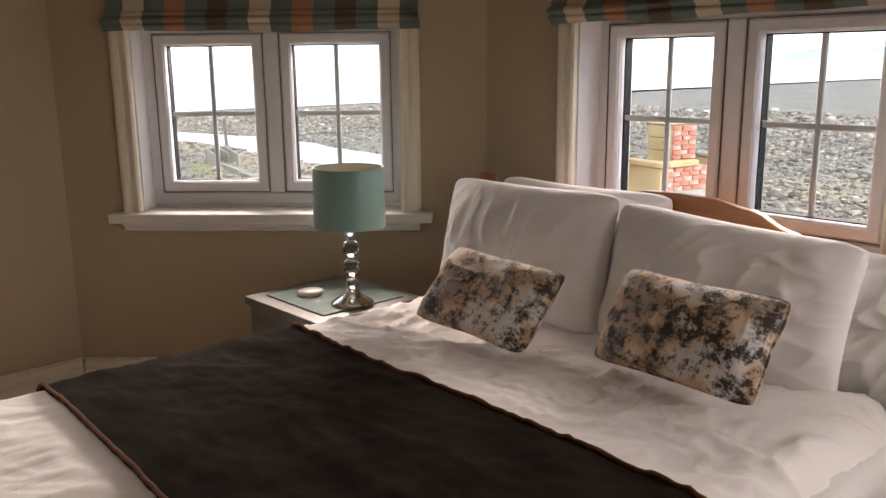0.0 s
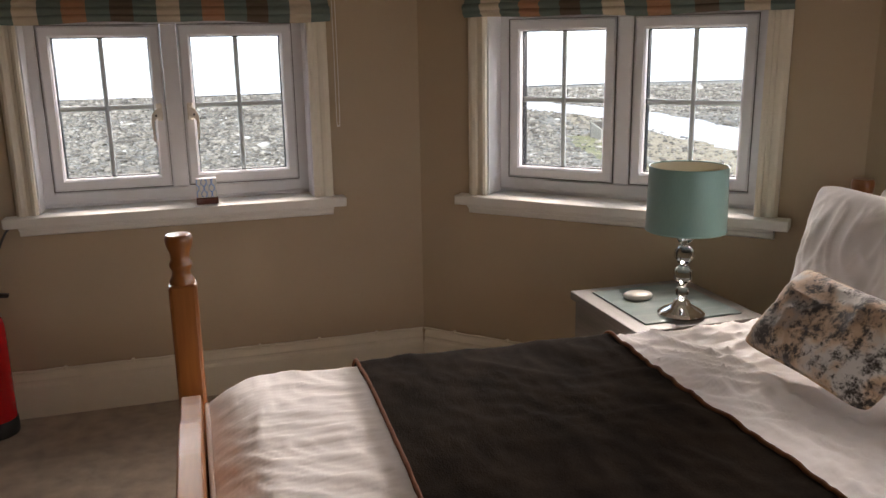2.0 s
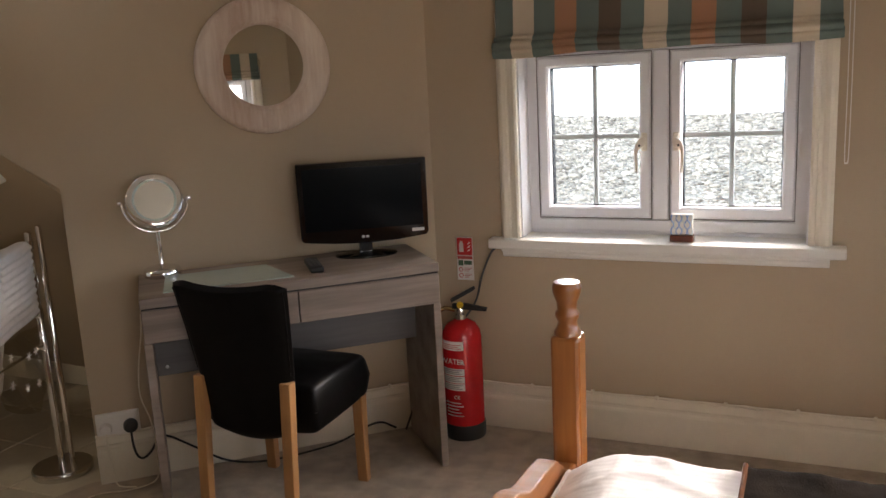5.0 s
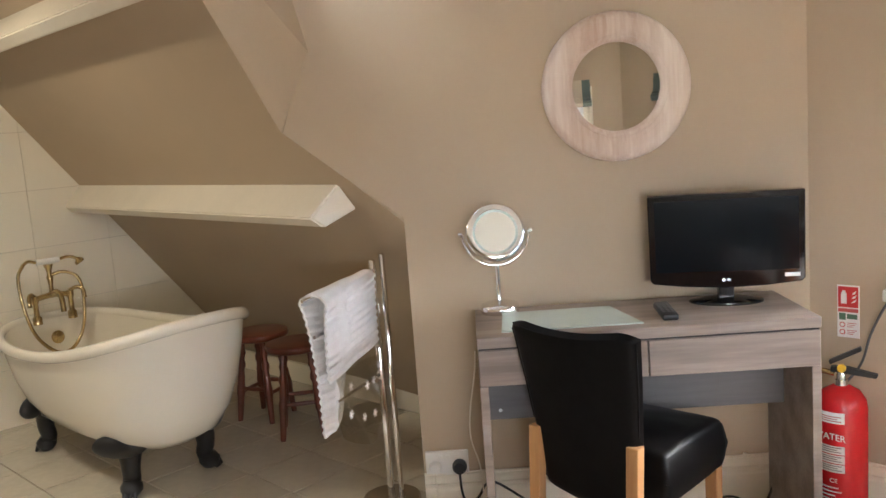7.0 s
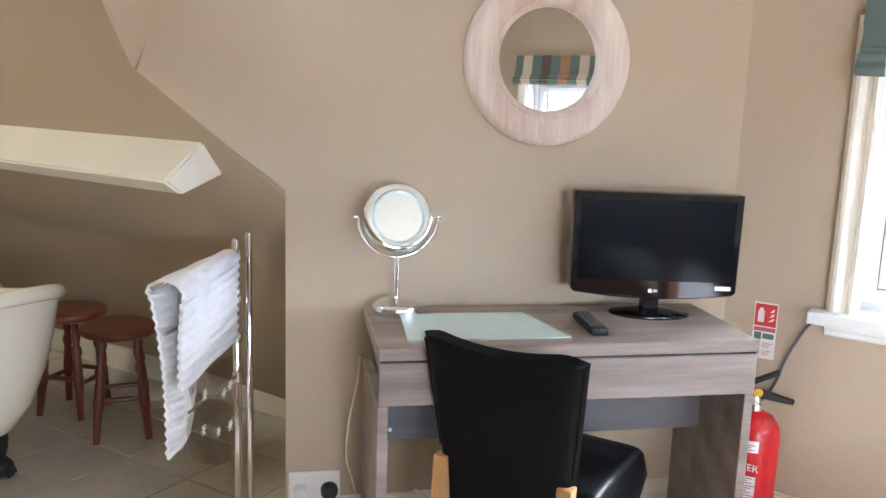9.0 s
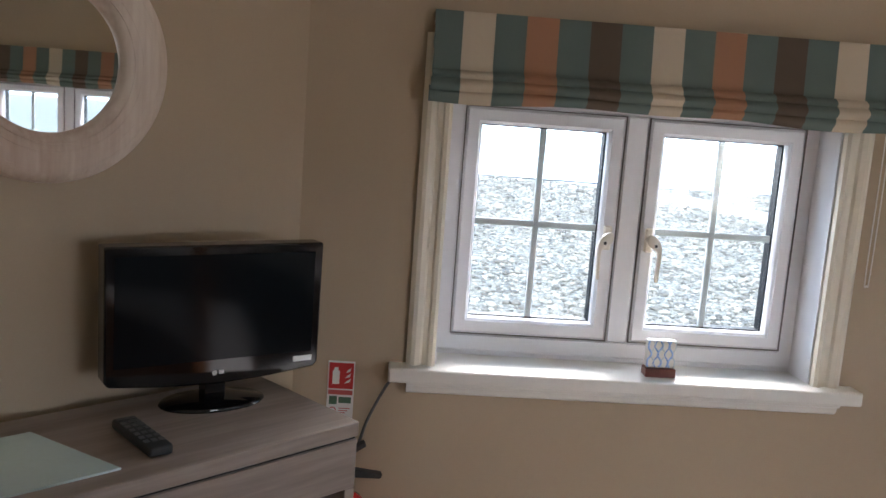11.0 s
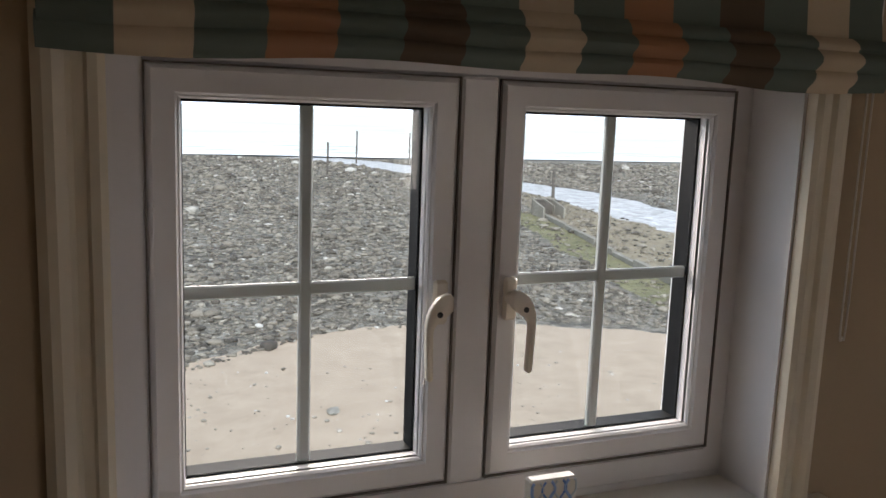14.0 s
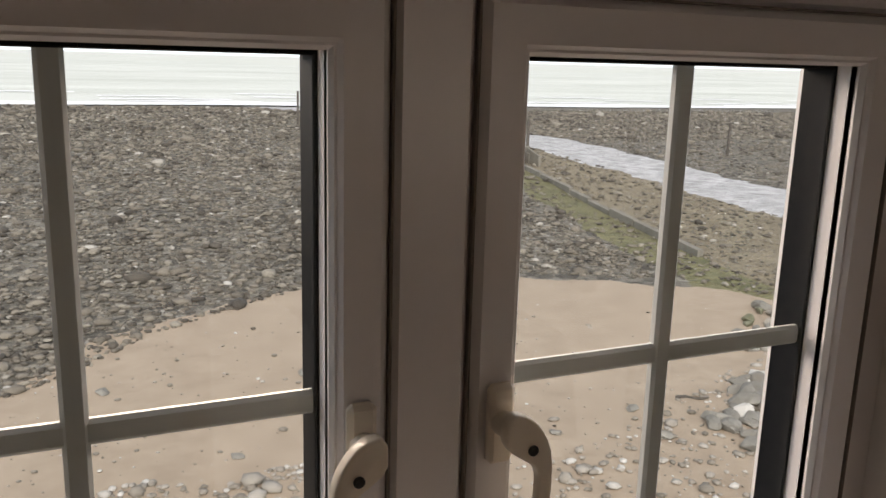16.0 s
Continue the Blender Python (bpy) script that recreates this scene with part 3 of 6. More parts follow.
def roman_blind(m, label, chain, seed):
    b = thing("roman_blind", m @ pose(0.009, 0, 0), label, "blind", "striped roman blinds")
    rnd = random.Random(seed)
    half, top = 0.564, 1.652

    def face(u, v):
        x = -half + 2 * half * u
        z = top + (1.505 - top) * v
        y = -0.040 - 0.014 * v + 0.0035 * math.sin(9 * u + seed) * v
        return (x + 0.004 * math.sin(14 * v + seed) * (1 if u > 0.5 else -1) * 0.4, y, z)
    part("face", sheet(40, 6, face, 0.002), STRIPES, b, smooth=True)
    for k, (zc, zl, yo) in enumerate(((1.514, 1.482, -0.060), (1.494, 1.463, -0.074), (1.474, 1.440, -0.064))):
        ph = rnd.random() * 6

        def fold(u, v, zc=zc, zl=zl, yo=yo, ph=ph, k=k):
            x = -half + 2 * half * u
            sag = 0.004 * math.sin(7 * u + ph) + 0.003 * math.sin(17 * u + ph * 2)
            bulge = math.sin(math.pi * min(1, v * 1.15)) * 0.015
            return (x + 0.003 * k * (1 if u > 0.5 else -1), yo - bulge + 0.004 * math.sin(11 * u + ph) * v, zc + (zl - zc) * v + sag * v)
        part("fold", sheet(48, 6, fold, 0.002), STRIPES, b, smooth=True)
    part("batten", box(-half, half, -0.040, 0.0, 1.622, 1.646), WHITE, b)
    if chain:
        pts = [(0.596, -0.022, 1.62), (0.598, -0.020, 1.3), (0.597, -0.020, 1.07), (0.592, -0.020, 1.052), (0.586, -0.020, 1.07), (0.586, -0.020, 1.3), (0.584, -0.022, 1.62)]
        part("chain", tube(smooth_path(pts, 5), 0.0016, 6), PLASTIC, b)
    return b


roman_blind(WB, "striped teal, cream and terracotta roman blind, half drawn up", True, 1)
roman_blind(WA, "striped teal, cream and terracotta roman blind above bedside window", False, 2)
roman_blind(WC, "striped teal, cream and terracotta roman blind above headboard window", False, 3)
roman_blind(WS, "striped teal, cream and terracotta roman blind near the bed", False, 4)

# ---- skirting and pipe ----
SK = [(0.0, 0.0), (-0.020, 0.0), (-0.020, 0.118), (-0.0175, 0.126), (-0.013, 0.131), (-0.012, 0.140), (-0.0155, 0.147), (-0.0105, 0.160), (-0.004, 0.170), (0.0, 0.172)]


def skirting(a, b, trim0=0.0, trim1=0.0):
    L = math.hypot(b[0] - a[0], b[1] - a[1])
    ob = link("baseboard", prism(SK, trim0, L - trim1, "x"), CREAM)
    ob.matrix_world = pose(a[0], a[1], 0.004, 0, 0, math.degrees(math.atan2(b[1] - a[1], b[0] - a[0])))
    tagged(ob, kind="structure")
    pipe = thing("wall_pipe", ob.matrix_world.copy(), "thin painted cable conduit clipped along the skirting top", "pipe", "skirting conduit")
    n = max(3, int(L / 0.05))
    rnd = random.Random(int(L * 1000))
    part("conduit", tube([(trim0 + (L - trim0 - trim1) * i / n, -0.010 + rnd.uniform(-1, 1) * 0.0012, 0.180 + rnd.uniform(-1, 1) * 0.0015) for i in range(n + 1)], 0.0055, 8), CREAM, pipe, smooth=True)
    for i in range(1, int(L / 0.24) + 1):
        x = trim0 + i * 0.24 - 0.1
        if x < L - trim1:
            part("clip", box(x - 0.006, x + 0.006, -0.019, 0.0, 0.176, 0.189, 0.002), CREAM, pipe)
    return ob


skirting(D0, D1, 0.0, 0.018)
skirting((D1[0], YB), A1, 0.0, 0.008)
skirting(A1, A2, 0.010, 0.010)
skirting((XC, A2[1]), (XC, 1.0), 0.010, 0.010)
skirting((XC, 1.0), (1.275, -0.14), 0.010, 0.010)
link("baseboard_recess", box(-4.02, -1.52, slope_y(-3, 0.11) - 0.012, slope_y(-3, 0.11) + 0.01, -0.002, 0.11, 0.002), WTILE)["kind"] = "structure"
tagged(bpy.data.objects["baseboard_recess"], kind="structure")

# ---- bath recess: door frame, wall tiles, purlins ----
for y0, y1 in ((2.295, 2.39), (1.385, 1.48)):
    tagged(link("door_trim", box(-4.03, -4.008, y0, y1, 0.0, 2.09, 0.004), WHITE), kind="structure")
tagged(link("door_trim", box(-4.03, -4.008, 1.48, 2.295, 2.0, 2.09, 0.004), WHITE), kind="structure")
for y0, y1 in ((2.283, 2.295), (1.48, 1.492)):
    tagged(link("door_lining", box(-4.15, -4.03, y0, y1, 0.0, 2.0), WHITE), kind="structure")
hinge = thing("hinge", pose(-4.008, 2.318, 0), "small brass hinge and keeper on the white door frame", "hinge")
part("leaf", box(-0.001, 0.004, -0.014, 0.014, 1.03, 1.09, 0.001), BRASS, hinge)
part("keeper", box(-0.001, 0.004, 0.066, 0.076, 0.83, 0.88, 0.001), BRASS, hinge)
# landing beyond the doorway
tagged(link("wall_landing", box(-5.65, -5.55, -0.2, 3.6, -0.1, 2.3), BLUEWALL), kind="structure")
tagged(link("wall_landing_north", box(-5.65, -4.15, 2.75, 2.85, -0.1, 2.3), BLUEWALL), kind="structure")
tagged(link("wall_landing_south", box(-5.65, -4.15, 0.5, 0.6, -0.1, 2.3), BLUEWALL), kind="structure")
tagged(link("ceiling_landing", box(-5.65, -4.15, 0.5, 2.85, 2.3, 2.38), CEIL), kind="structure")
tagged(link("trim_dado", box(-5.55, -5.53, 0.6, 2.75, 1.10, 1.19, 0.006), WHITE), kind="structure")


def robe(u, v):
    z = 0.02 + 1.02 * (1 - v)
    spread = 0.10 + 0.20 * v ** 0.7
    return (-4.55 + 0.02 * math.sin(u * 22 + v * 3) + 0.03 * math.sin(u * 9), 2.48 - 0.02 - spread + 2 * spread * u * 0.9, z)


rob = thing("hanging_cloth", pose(0, 0, 0), "dark brown patterned cloth draped beyond the doorway", "cloth")
part("drape", sheet(40, 24, robe, 0.006), DARKPRINT, rob, smooth=True)

# wall tiles, laid on the west wall
tw, th = 0.40, 0.30
tiles = []
for i in range(5):
    for j in range(8):
        ya, za = 2.393 + i * tw, 0.0 + j * th
        yb, zb = ya + tw - 0.0015, za + th - 0.0015
        quad, cut = [(ya, za), (yb, za), (yb, zb), (ya, zb)], []
        for p, q in zip(quad, quad[1:] + quad[:1]):
            dp, dq = slope_z(-4.03, p[0]) + 0.01 - p[1], slope_z(-4.03, q[0]) + 0.01 - q[1]
            if dp >= 0:
                cut.append(p)
            if dp * dq < 0:
                k = dp / (dp - dq)
                cut.append((p[0] + (q[0] - p[0]) * k, p[1] + (q[1] - p[1]) * k))
        if len(cut) > 2:
            tiles.append(cut)
wtile_parent = thing("wall_tiling", pose(0, 0, 0), "large glossy cream wall tiles beside the bath", "tiles", kind="structure")
for q in tiles:
    part("tile", prism(q, -4.029, -4.019, "x"), WTILE, wtile_parent)

# purlins
for name, z_up, xe in (("beam", 1.205, -1.70), ("beam", 1.93, -1.60)):
    n = Vector((0, -0.792, -0.611))
    dn = Vector((0, 0.611, -0.792))
    bm = bmesh.new()
    ends = []
    for x, cut in ((-4.03, 0.0), (xe, 0.0)):
        base = Vector((x, slope_y(x, z_up), z_up))
        sk = 0.0 if x < -4 else 0.055
        ends.append([bm.verts.new(p) for p in (base - n * 0.03, base + n * 0.140 + dn * 0.030 - Vector((sk, 0, 0)), base + n * 0.130 + dn * 0.085 - Vector((sk * 0.6, 0, 0)), base - n * 0.03 + dn * 0.13)])
    for k in range(4):
        bm.faces.new((ends[0][k], ends[1][k], ends[1][(k + 1) % 4], ends[0][(k + 1) % 4]))
    bm.faces.new(ends[0])
    bm.faces.new(ends[1][::-1])
    bmesh.ops.recalc_face_normals(bm, faces=bm.faces)
    bmesh.ops.bevel(bm, geom=list(bm.edges), offset=0.006, segments=2, affect="EDGES")
    tagged(link("beam", bm, CREAM), "cream-painted roof purlin along the sloping ceiling", "beam", kind="structure")

# ceiling light of the bath recess
lamp = thing("ceiling_light", pose(-2.75, 1.55, 2.15), "small round white ceiling light over the bath", "light")
part("rim", lathe([(0.0, 0.0), (0.15, 0.0), (0.15, -0.03), (0.135, -0.035), (0.135, -0.02), (0, -0.02)], 32), WHITE, lamp)
bulb = new("recess_lamp", bpy.data.lights.new("recess_lamp", "AREA"))
bulb.data.shape, bulb.data.size, bulb.data.energy, bulb.data.color = "DISK", 0.26, 0.74, (1.0, 0.88, 0.66)
bulb.matrix_world = pose(-2.75, 1.55, 2.11)

# ---- bed ----
BY, BX0, BX1 = 1.93, 0.345, 2.30
bed = thing("bed", pose(0, 0, 0), "honey pine double bed frame with turned posts", "bed")


def bed_post(x, y, square_top, top):
    p = part("post", box(x - 0.0335, x + 0.0335, y - 0.0335, y + 0.0335, 0.004, square_top, 0.009, seg=2), PINE, bed)
    prof = [(0.0, square_top - 0.01), (0.034, square_top - 0.01), (0.035, square_top + 0.006), (0.027, square_top + 0.018), (0.024, square_top + 0.030), (0.031, square_top + 0.042),
            (0.031, square_top + 0.050), (0.025, square_top + 0.058), (0.027, square_top + 0.075), (0.036, square_top + 0.095), (0.038, top - 0.010), (0.033, top), (0.0, top + 0.002)]
    prof = [(r * 0.87, h) for r, h in prof]
    part("finial", lathe(prof, 28, m=Matrix.Translation((x, y, 0))), PINE, p, smooth=True)


for y in (BY - 0.815, BY + 0.815):
    bed_post(BX0, y, 0.805, 0.925)
for y in (BY - 0.775, BY + 0.775):
    bed_post(BX1, y, 0.815, 0.945)


def interp(u, pts):
    for (a, b), (c, d) in zip(pts, pts[1:]):
        if u <= c:
            k = (u - a) / (c - a)
            k = k * k * (3 - 2 * k)
            return b + (d - b) * k
    return pts[-1][1]


FOOT = [(0, 0.668), (0.17, 0.662), (0.36, 0.640), (0.47, 0.604), (0.53, 0.600), (0.63, 0.588), (0.67, 0.555), (0.72, 0.518), (0.82, 0.505)]
HEADP = [(0, 0.952), (0.10, 0.948), (0.22, 0.928), (0.33, 0.885), (0.42, 0.845), (0.60, 0.83), (0.78, 0.80)]


def board(name, x0, x1, half, prof, low):
    top = []
    for i in range(61):
        d = half * (1 - 2 * i / 60)
        dip = 0.075 * min(1, max(0, (-d - 0.48) / 0.12)) if prof is FOOT else 0.0
        top.append((BY + d, interp(min(abs(d) + dip, prof[-1][0]), prof)))
    return part(name, prism([(BY - half, low), (BY + half, low)] + top, x0, x1, "x", 0.004), PINE_Y, bed)


board("footboard", BX0 - 0.022, BX0 + 0.022, 0.782, FOOT, 0.22)
board("headboard", BX1 - 0.016, BX1 + 0.016, 0.742, HEADP, 0.25)
for s in (-1, 1):
    part("side_rail", box(BX0 + 0.03, BX1 - 0.03, BY + s * 0.765 - 0.012, BY + s * 0.765 + 0.012, 0.20, 0.33, 0.004), PINE, bed)
part("slats", box(BX0 + 0.03, BX1 - 0.03, BY - 0.75, BY + 0.75, 0.235, 0.255), PINE, bed)
mattress = thing("mattress", pose(0, 0, 0), "thick white mattress under the duvet", "mattress")
part("body", box(BX0 + 0.035, BX1 - 0.03, BY - 0.745, BY + 0.745, 0.256, 0.520, 0.05, seg=3), PILLOW, mattress, smooth=True)


def bed_height(x, y):
    """Top of the covers over the mattress."""
    d = abs(y - BY)
    z = 0.570
    z += 0.018 * (y - BY) / 0.8
    flat = 0.66 if y > BY else 0.62
    if d > flat:
        k = (d - flat) / (0.80 - flat)
        z -= 0.34 * k ** 2.4 if k < 1 else 0.34
    kx = max(0.0, (0.50 - x) / 0.13)
    z -= 0.065 * min(kx, 1.0) ** 1.8
    z += 0.012 * math.sin(2.1 * x + 1) * math.cos(2.6 * y)
    return z


def wrinkle(x, y, s):
    w = 0.0
    wx = x + 0.10 * noise.noise((x * 3, y * 3, s + 4))
    wy = y + 0.10 * noise.noise((x * 3, y * 3, s + 9))
    for f, a, off, ang, sharp in ((2.6, 0.008, 0, 0.6, 1.3), (5.5, 0.0095, 11, 1.1, 2.6), (10, 0.0098, 5, 0.3, 3.4), (17, 0.0088, 8, 1.4, 3.4), (30, 0.0062, 2, 0.8, 3.0)):
        p, q = wx * math.cos(ang) + wy * math.sin(ang), wy * math.cos(ang) - wx * math.sin(ang)
        v = noise.noise((f * p + off, f * 0.33 * q, s + off))
        w += a * (1 - min(1, 1.6 * abs(v))) ** sharp - a * 0.3
    calm = 0.45 + 0.47 * min(1.0, max(0.0, (x - 0.75) / 0.5))
    under = min(1.0, max(0.0, (x - 0.62) / 0.14)) * min(1.0, max(0.0, (1.50 - x) / 0.14))
    return w * calm * (1 - 0.55 * under)


def duvet_f(u, v):
    x = 0.378 + (2.10 - 0.378) * u
    t = (v - 0.5) * 2
    d = 0.795 * math.copysign(min(1, abs(t) / 0.82), t)
    y = BY + d
    z = bed_height(x, y)
    if abs(t) > 0.82:
        z -= (abs(t) - 0.82) / 0.18 * 0.16
        y += math.copysign(0.03 * math.sin(x * 14) * (abs(t) - 0.82) / 0.18, t) + math.copysign(0.012, t)
    return (x, y, z + wrinkle(x, y, 3.0))


dv = thing("duvet", pose(0, 0, 0), "rumpled white cotton duvet spread over the bed", "duvet")
part("cover", sheet(210, 190, duvet_f, 0.012), LINEN, dv, smooth=True)


for v in (0.0, 1.0):
    part("hem", tube([Vector(duvet_f(i / 100, v)) + Vector((0, 0, -0.004)) for i in range(101)], 0.006, 8), LINEN, dv, smooth=True)
part("foot_hem", tube([Vector(duvet_f(0.0, i / 100)) for i in range(101)], 0.006, 8), LINEN, dv, smooth=True)


def throw_f(u, v):
    t = (v - 0.5) * 2
    d = 0.812 * math.copysign(min(1, abs(t) / 0.88), t)
    y = BY + d
    x = 0.726 + (1.428 - 0.05 * max(0, BY - y) - 0.726) * u + 0.010 * math.sin(3.1 * y + 4 * u)
    z = bed_height(x, y) + 0.016
    if abs(t) > 0.88:
        z -= (abs(t) - 0.88) / 0.12 * 0.12
    return (x, y, z + wrinkle(x, y, 3.0) + 0.004 * noise.noise((x * 9, y * 4, 5)) + 0.002 * noise.noise((x * 30, y * 22, 1)))


th_ = thing("throw", pose(0, 0, 0), "dark brown plush throw laid across the bed", "throw")
part("cloth", sheet(70, 120, throw_f, 0.010), THROW, th_, smooth=True)
for u in (0.0, 1.0):
    part("edging", tube([Vector(throw_f(u, i / 120)) + Vector((0, 0, 0.003)) for i in range(121)], 0.0048, 8), PIPING, th_, smooth=True)


def pillow(name, m, w, h, t, material, label, category, seed, pipe=None, group="", crumple=1.0):
    p = thing(name, m, label, category, group)
    n = 84
    bm = bmesh.new()

    def pt(i, j, side):
        u, v = -1 + 2 * i / n, -1 + 2 * j / n
        edge = (1 - abs(u) ** 2.7) * (1 - abs(v) ** 2.7)
        z = side * t / 2 * max(edge, 0) ** 0.52
        x = w / 2 * u * (1 - 0.055 * (1 - v * v) * abs(u) ** 5 - 0.055 * (abs(u) * abs(v)) ** 7)
        y = h / 2 * v * (1 - 0.060 * (1 - u * u) * abs(v) ** 5 - 0.09 * (abs(u) * abs(v)) ** 7)
        wr = 0.0
        gx = x + 0.06 * noise.noise((5 * x, 5 * y, seed + 3))
        gy = y + 0.06 * noise.noise((5 * x, 5 * y, seed + 7))
        for f, a, ang, sharp in ((3.0, 0.018, 0.5, 1.2), (6.5, 0.013, 1.2, 2.6), (12, 0.013, 0.2, 3.4), (22, 0.012, 0.9, 3.2)):
            p1, q1 = gx * math.cos(ang + seed) + gy * math.sin(ang + seed), gy * math.cos(ang + seed) - gx * math.sin(ang + seed)
            q = noise.noise((f * p1 + seed, f * 0.38 * q1 + seed * 2 + side, seed))
            wr += a * (1 - min(1, 1.6 * abs(q))) ** sharp
        z += side * (wr - 0.012) * max(edge, 0) ** 0.5 * crumple
        z += 0.03 * crumple * noise.noise((1.7 * u + seed, 1.7 * v, seed)) * 0.6
        return Vector((x, y, z))
    front = [[bm.verts.new(pt(i, j, 1)) for j in range(n + 1)] for i in range(n + 1)]
    back = [[front[i][j] if i in (0, n) or j in (0, n) else bm.verts.new(pt(i, j, -1)) for j in range(n + 1)] for i in range(n + 1)]
    for i in range(n):
        for j in range(n):
            bm.faces.new((front[i][j], front[i + 1][j], front[i + 1][j + 1], front[i][j + 1]))
            f = (back[i][j], back[i][j + 1], back[i + 1][j + 1], back[i + 1][j])
            bm.faces.new(f)
    part("cover", bm, material, p, smooth=True)
    if pipe:
        ring = [pt(i, 0, 1) for i in range(n)] + [pt(n, j, 1) for j in range(n)] + [pt(n - i, n, 1) for i in range(n)] + [pt(0, n - j, 1) for j in range(n)]
        part("piping", tube(ring, 0.004, 6, closed=True), pipe, p, smooth=True)
    return p


def leaning(x, y, z, lean, yaw=0.0, roll=0.0):
    """A cushion's pose: it faces the foot of the bed, leaning back; roll turns it in its own plane."""
    return Matrix.Translation((x, y, z)) @ pose(0, 0, 0, 0, 0, yaw - 90) @ pose(0, 0, 0, 90 - lean, 0, 0) @ pose(0, 0, 0, 0, 0, roll)


PG = "white bed pillows"
pillow("pillow", leaning(2.215, 2.24, 0.755, 8, 0, 0), 0.68, 0.41, 0.13, PILLOW, "plump white pillow standing against the pine headboard", "pillow", 1.3, group=PG)
pillow("pillow", leaning(2.215, 1.48, 0.700, 8, 0, -2), 0.62, 0.38, 0.12, PILLOW, "plump white pillow standing against the pine headboard", "pillow", 5.1, group=PG)
pillow("pillow", leaning(2.070, 2.338, 0.757, 14, -2, 1), 0.70, 0.42, 0.16, PILLOW, "creased white pillow propped in front of another", "pillow", 2.2, group=PG, crumple=0.55)
pillow("pillow", leaning(2.085, 1.675, 0.738, 15, 2, -3), 0.68, 0.40, 0.16, PILLOW, "creased white pillow propped in front of another", "pillow", 7.7, group=PG, crumple=0.58)
CG = "mottled scatter cushions"
pillow("cushion", leaning(1.750, 2.165, 0.706, 43, 0, -2), 0.425, 0.245, 0.11, CUSHION, "mottled cream and brown velvet scatter cushion", "cushion", 3.4, pipe=CUSHION, group=CG, crumple=0.5)
pillow("cushion", leaning(1.838, 1.613, 0.716, 35, -4, 1), 0.445, 0.250, 0.11, CUSHION, "mottled cream and brown velvet scatter cushion", "cushion", 9.1, pipe=CUSHION, group=CG, crumple=0.5)

# ---- bedside table ----
BT = pose(1.795, 2.945, 0.004, 0, 0, -90)
bt = thing("bedside_table", BT, "grey oak bedside table with glass inset beside the bed", "table")
bz = 0.536
part("top", box(-0.222, 0.222, -0.222, 0.215, bz - 0.028, bz, 0.002), TABLEOAK, bt)
part("side_panel", box(-0.215, -0.190, -0.205, 0.185, 0.0, bz - 0.029, 0.001), TABLEOAK, bt)
part("side_panel", box(0.190, 0.215, -0.205, 0.185, 0.0, bz - 0.029, 0.001), TABLEOAK, bt)
part("back_panel", box(-0.189, 0.189, 0.165, 0.183, 0.03, bz - 0.029), DARKOAK, bt)
part("drawer", box(-0.189, 0.189, -0.21, 0.16, bz - 0.16, bz - 0.034, 0.002), TABLEOAK, bt)
part("shelf", box(-0.189, 0.189, -0.20, 0.16, 0.10, 0.122), TABLEOAK, bt)
part("glass_inset", box(-0.172, 0.172, -0.165, 0.165, bz + 0.0005, bz + 0.005, 0.001), GLASSTOP, bt, "pale green glass")

LX, LY, LZ = 1.775, 2.815, bz + 0.0095
tl = thing("table_lamp", pose(LX, LY, LZ), "crystal ball table lamp with duck-egg satin shade", "lamp")
part("base", lathe([(0, 0), (0.068, 0), (0.070, 0.006), (0.064, 0.012), (0.058, 0.016), (0.040, 0.026), (0.028, 0.034), (0.022, 0.044), (0.014, 0.052), (0, 0.054)], 36), CHROME, tl, smooth=True)
z = 0.052
for r in (0.020, 0.029, 0.029, 0.029, 0.018):
    hh = r * 1.02
    fac = [(0.006, z), (r * 0.62, z + hh * 0.18), (r * 0.95, z + hh * 0.62), (r, z + hh), (r * 0.95, z + hh * 1.38), (r * 0.62, z + hh * 1.82), (0.006, z + hh * 2)]
    part("crystal", lathe([(0, z)] + fac + [(0, z + hh * 2)], 10), CRYSTAL, tl)
    z += hh * 2
    part("collar", lathe([(0, z - 0.002), (0.010, z - 0.002), (0.012, z + 0.001), (0.010, z + 0.004), (0, z + 0.004)], 16), CHROME, tl)
    z += 0.003
part("stem", lathe([(0, z - 0.01), (0.006, z - 0.01), (0.006, z + 0.11), (0, z + 0.11)], 10), CHROME, tl)
s0, s1 = 0.264, 0.452
part("shade", lathe([(0.117, s0), (0.113, s1)], 48), SHADE, tl, smooth=True)
part("lining", lathe([(0.1155, s0 + 0.001), (0.1115, s1 - 0.001)], 48), LINING, tl, smooth=True)
for rr, zz in ((0.1165, s0), (0.1125, s1)):
    part("ring", tube([(rr * math.cos(k * math.pi / 24), rr * math.sin(k * math.pi / 24), zz) for k in range(48)], 0.0022, 6, closed=True), SHADE, tl)
part("spider", tube([(-0.106, 0, s1 - 0.015), (0, 0, s1 - 0.02), (0.106, 0, s1 - 0.015)], 0.002, 6), CHROME, tl)
part("bulb", lathe([(0, s1 - 0.13), (0.013, s1 - 0.13), (0.028, s1 - 0.075), (0.026, s1 - 0.05), (0.013, s1 - 0.035), (0, s1 - 0.03)], 20), SOAP, tl, smooth=True)
dish = thing("soap_dish", pose(1.735, 3.005, bz + 0.0093), "small white oval dish on the bedside table", "dish")
part("body", lathe([(0, 0), (0.040, 0), (0.048, 0.006), (0.048, 0.012), (0.043, 0.017), (0, 0.018)], 36, m=Matrix.Diagonal((1.0, 0.8, 1, 1))), SOAP, dish, smooth=True)

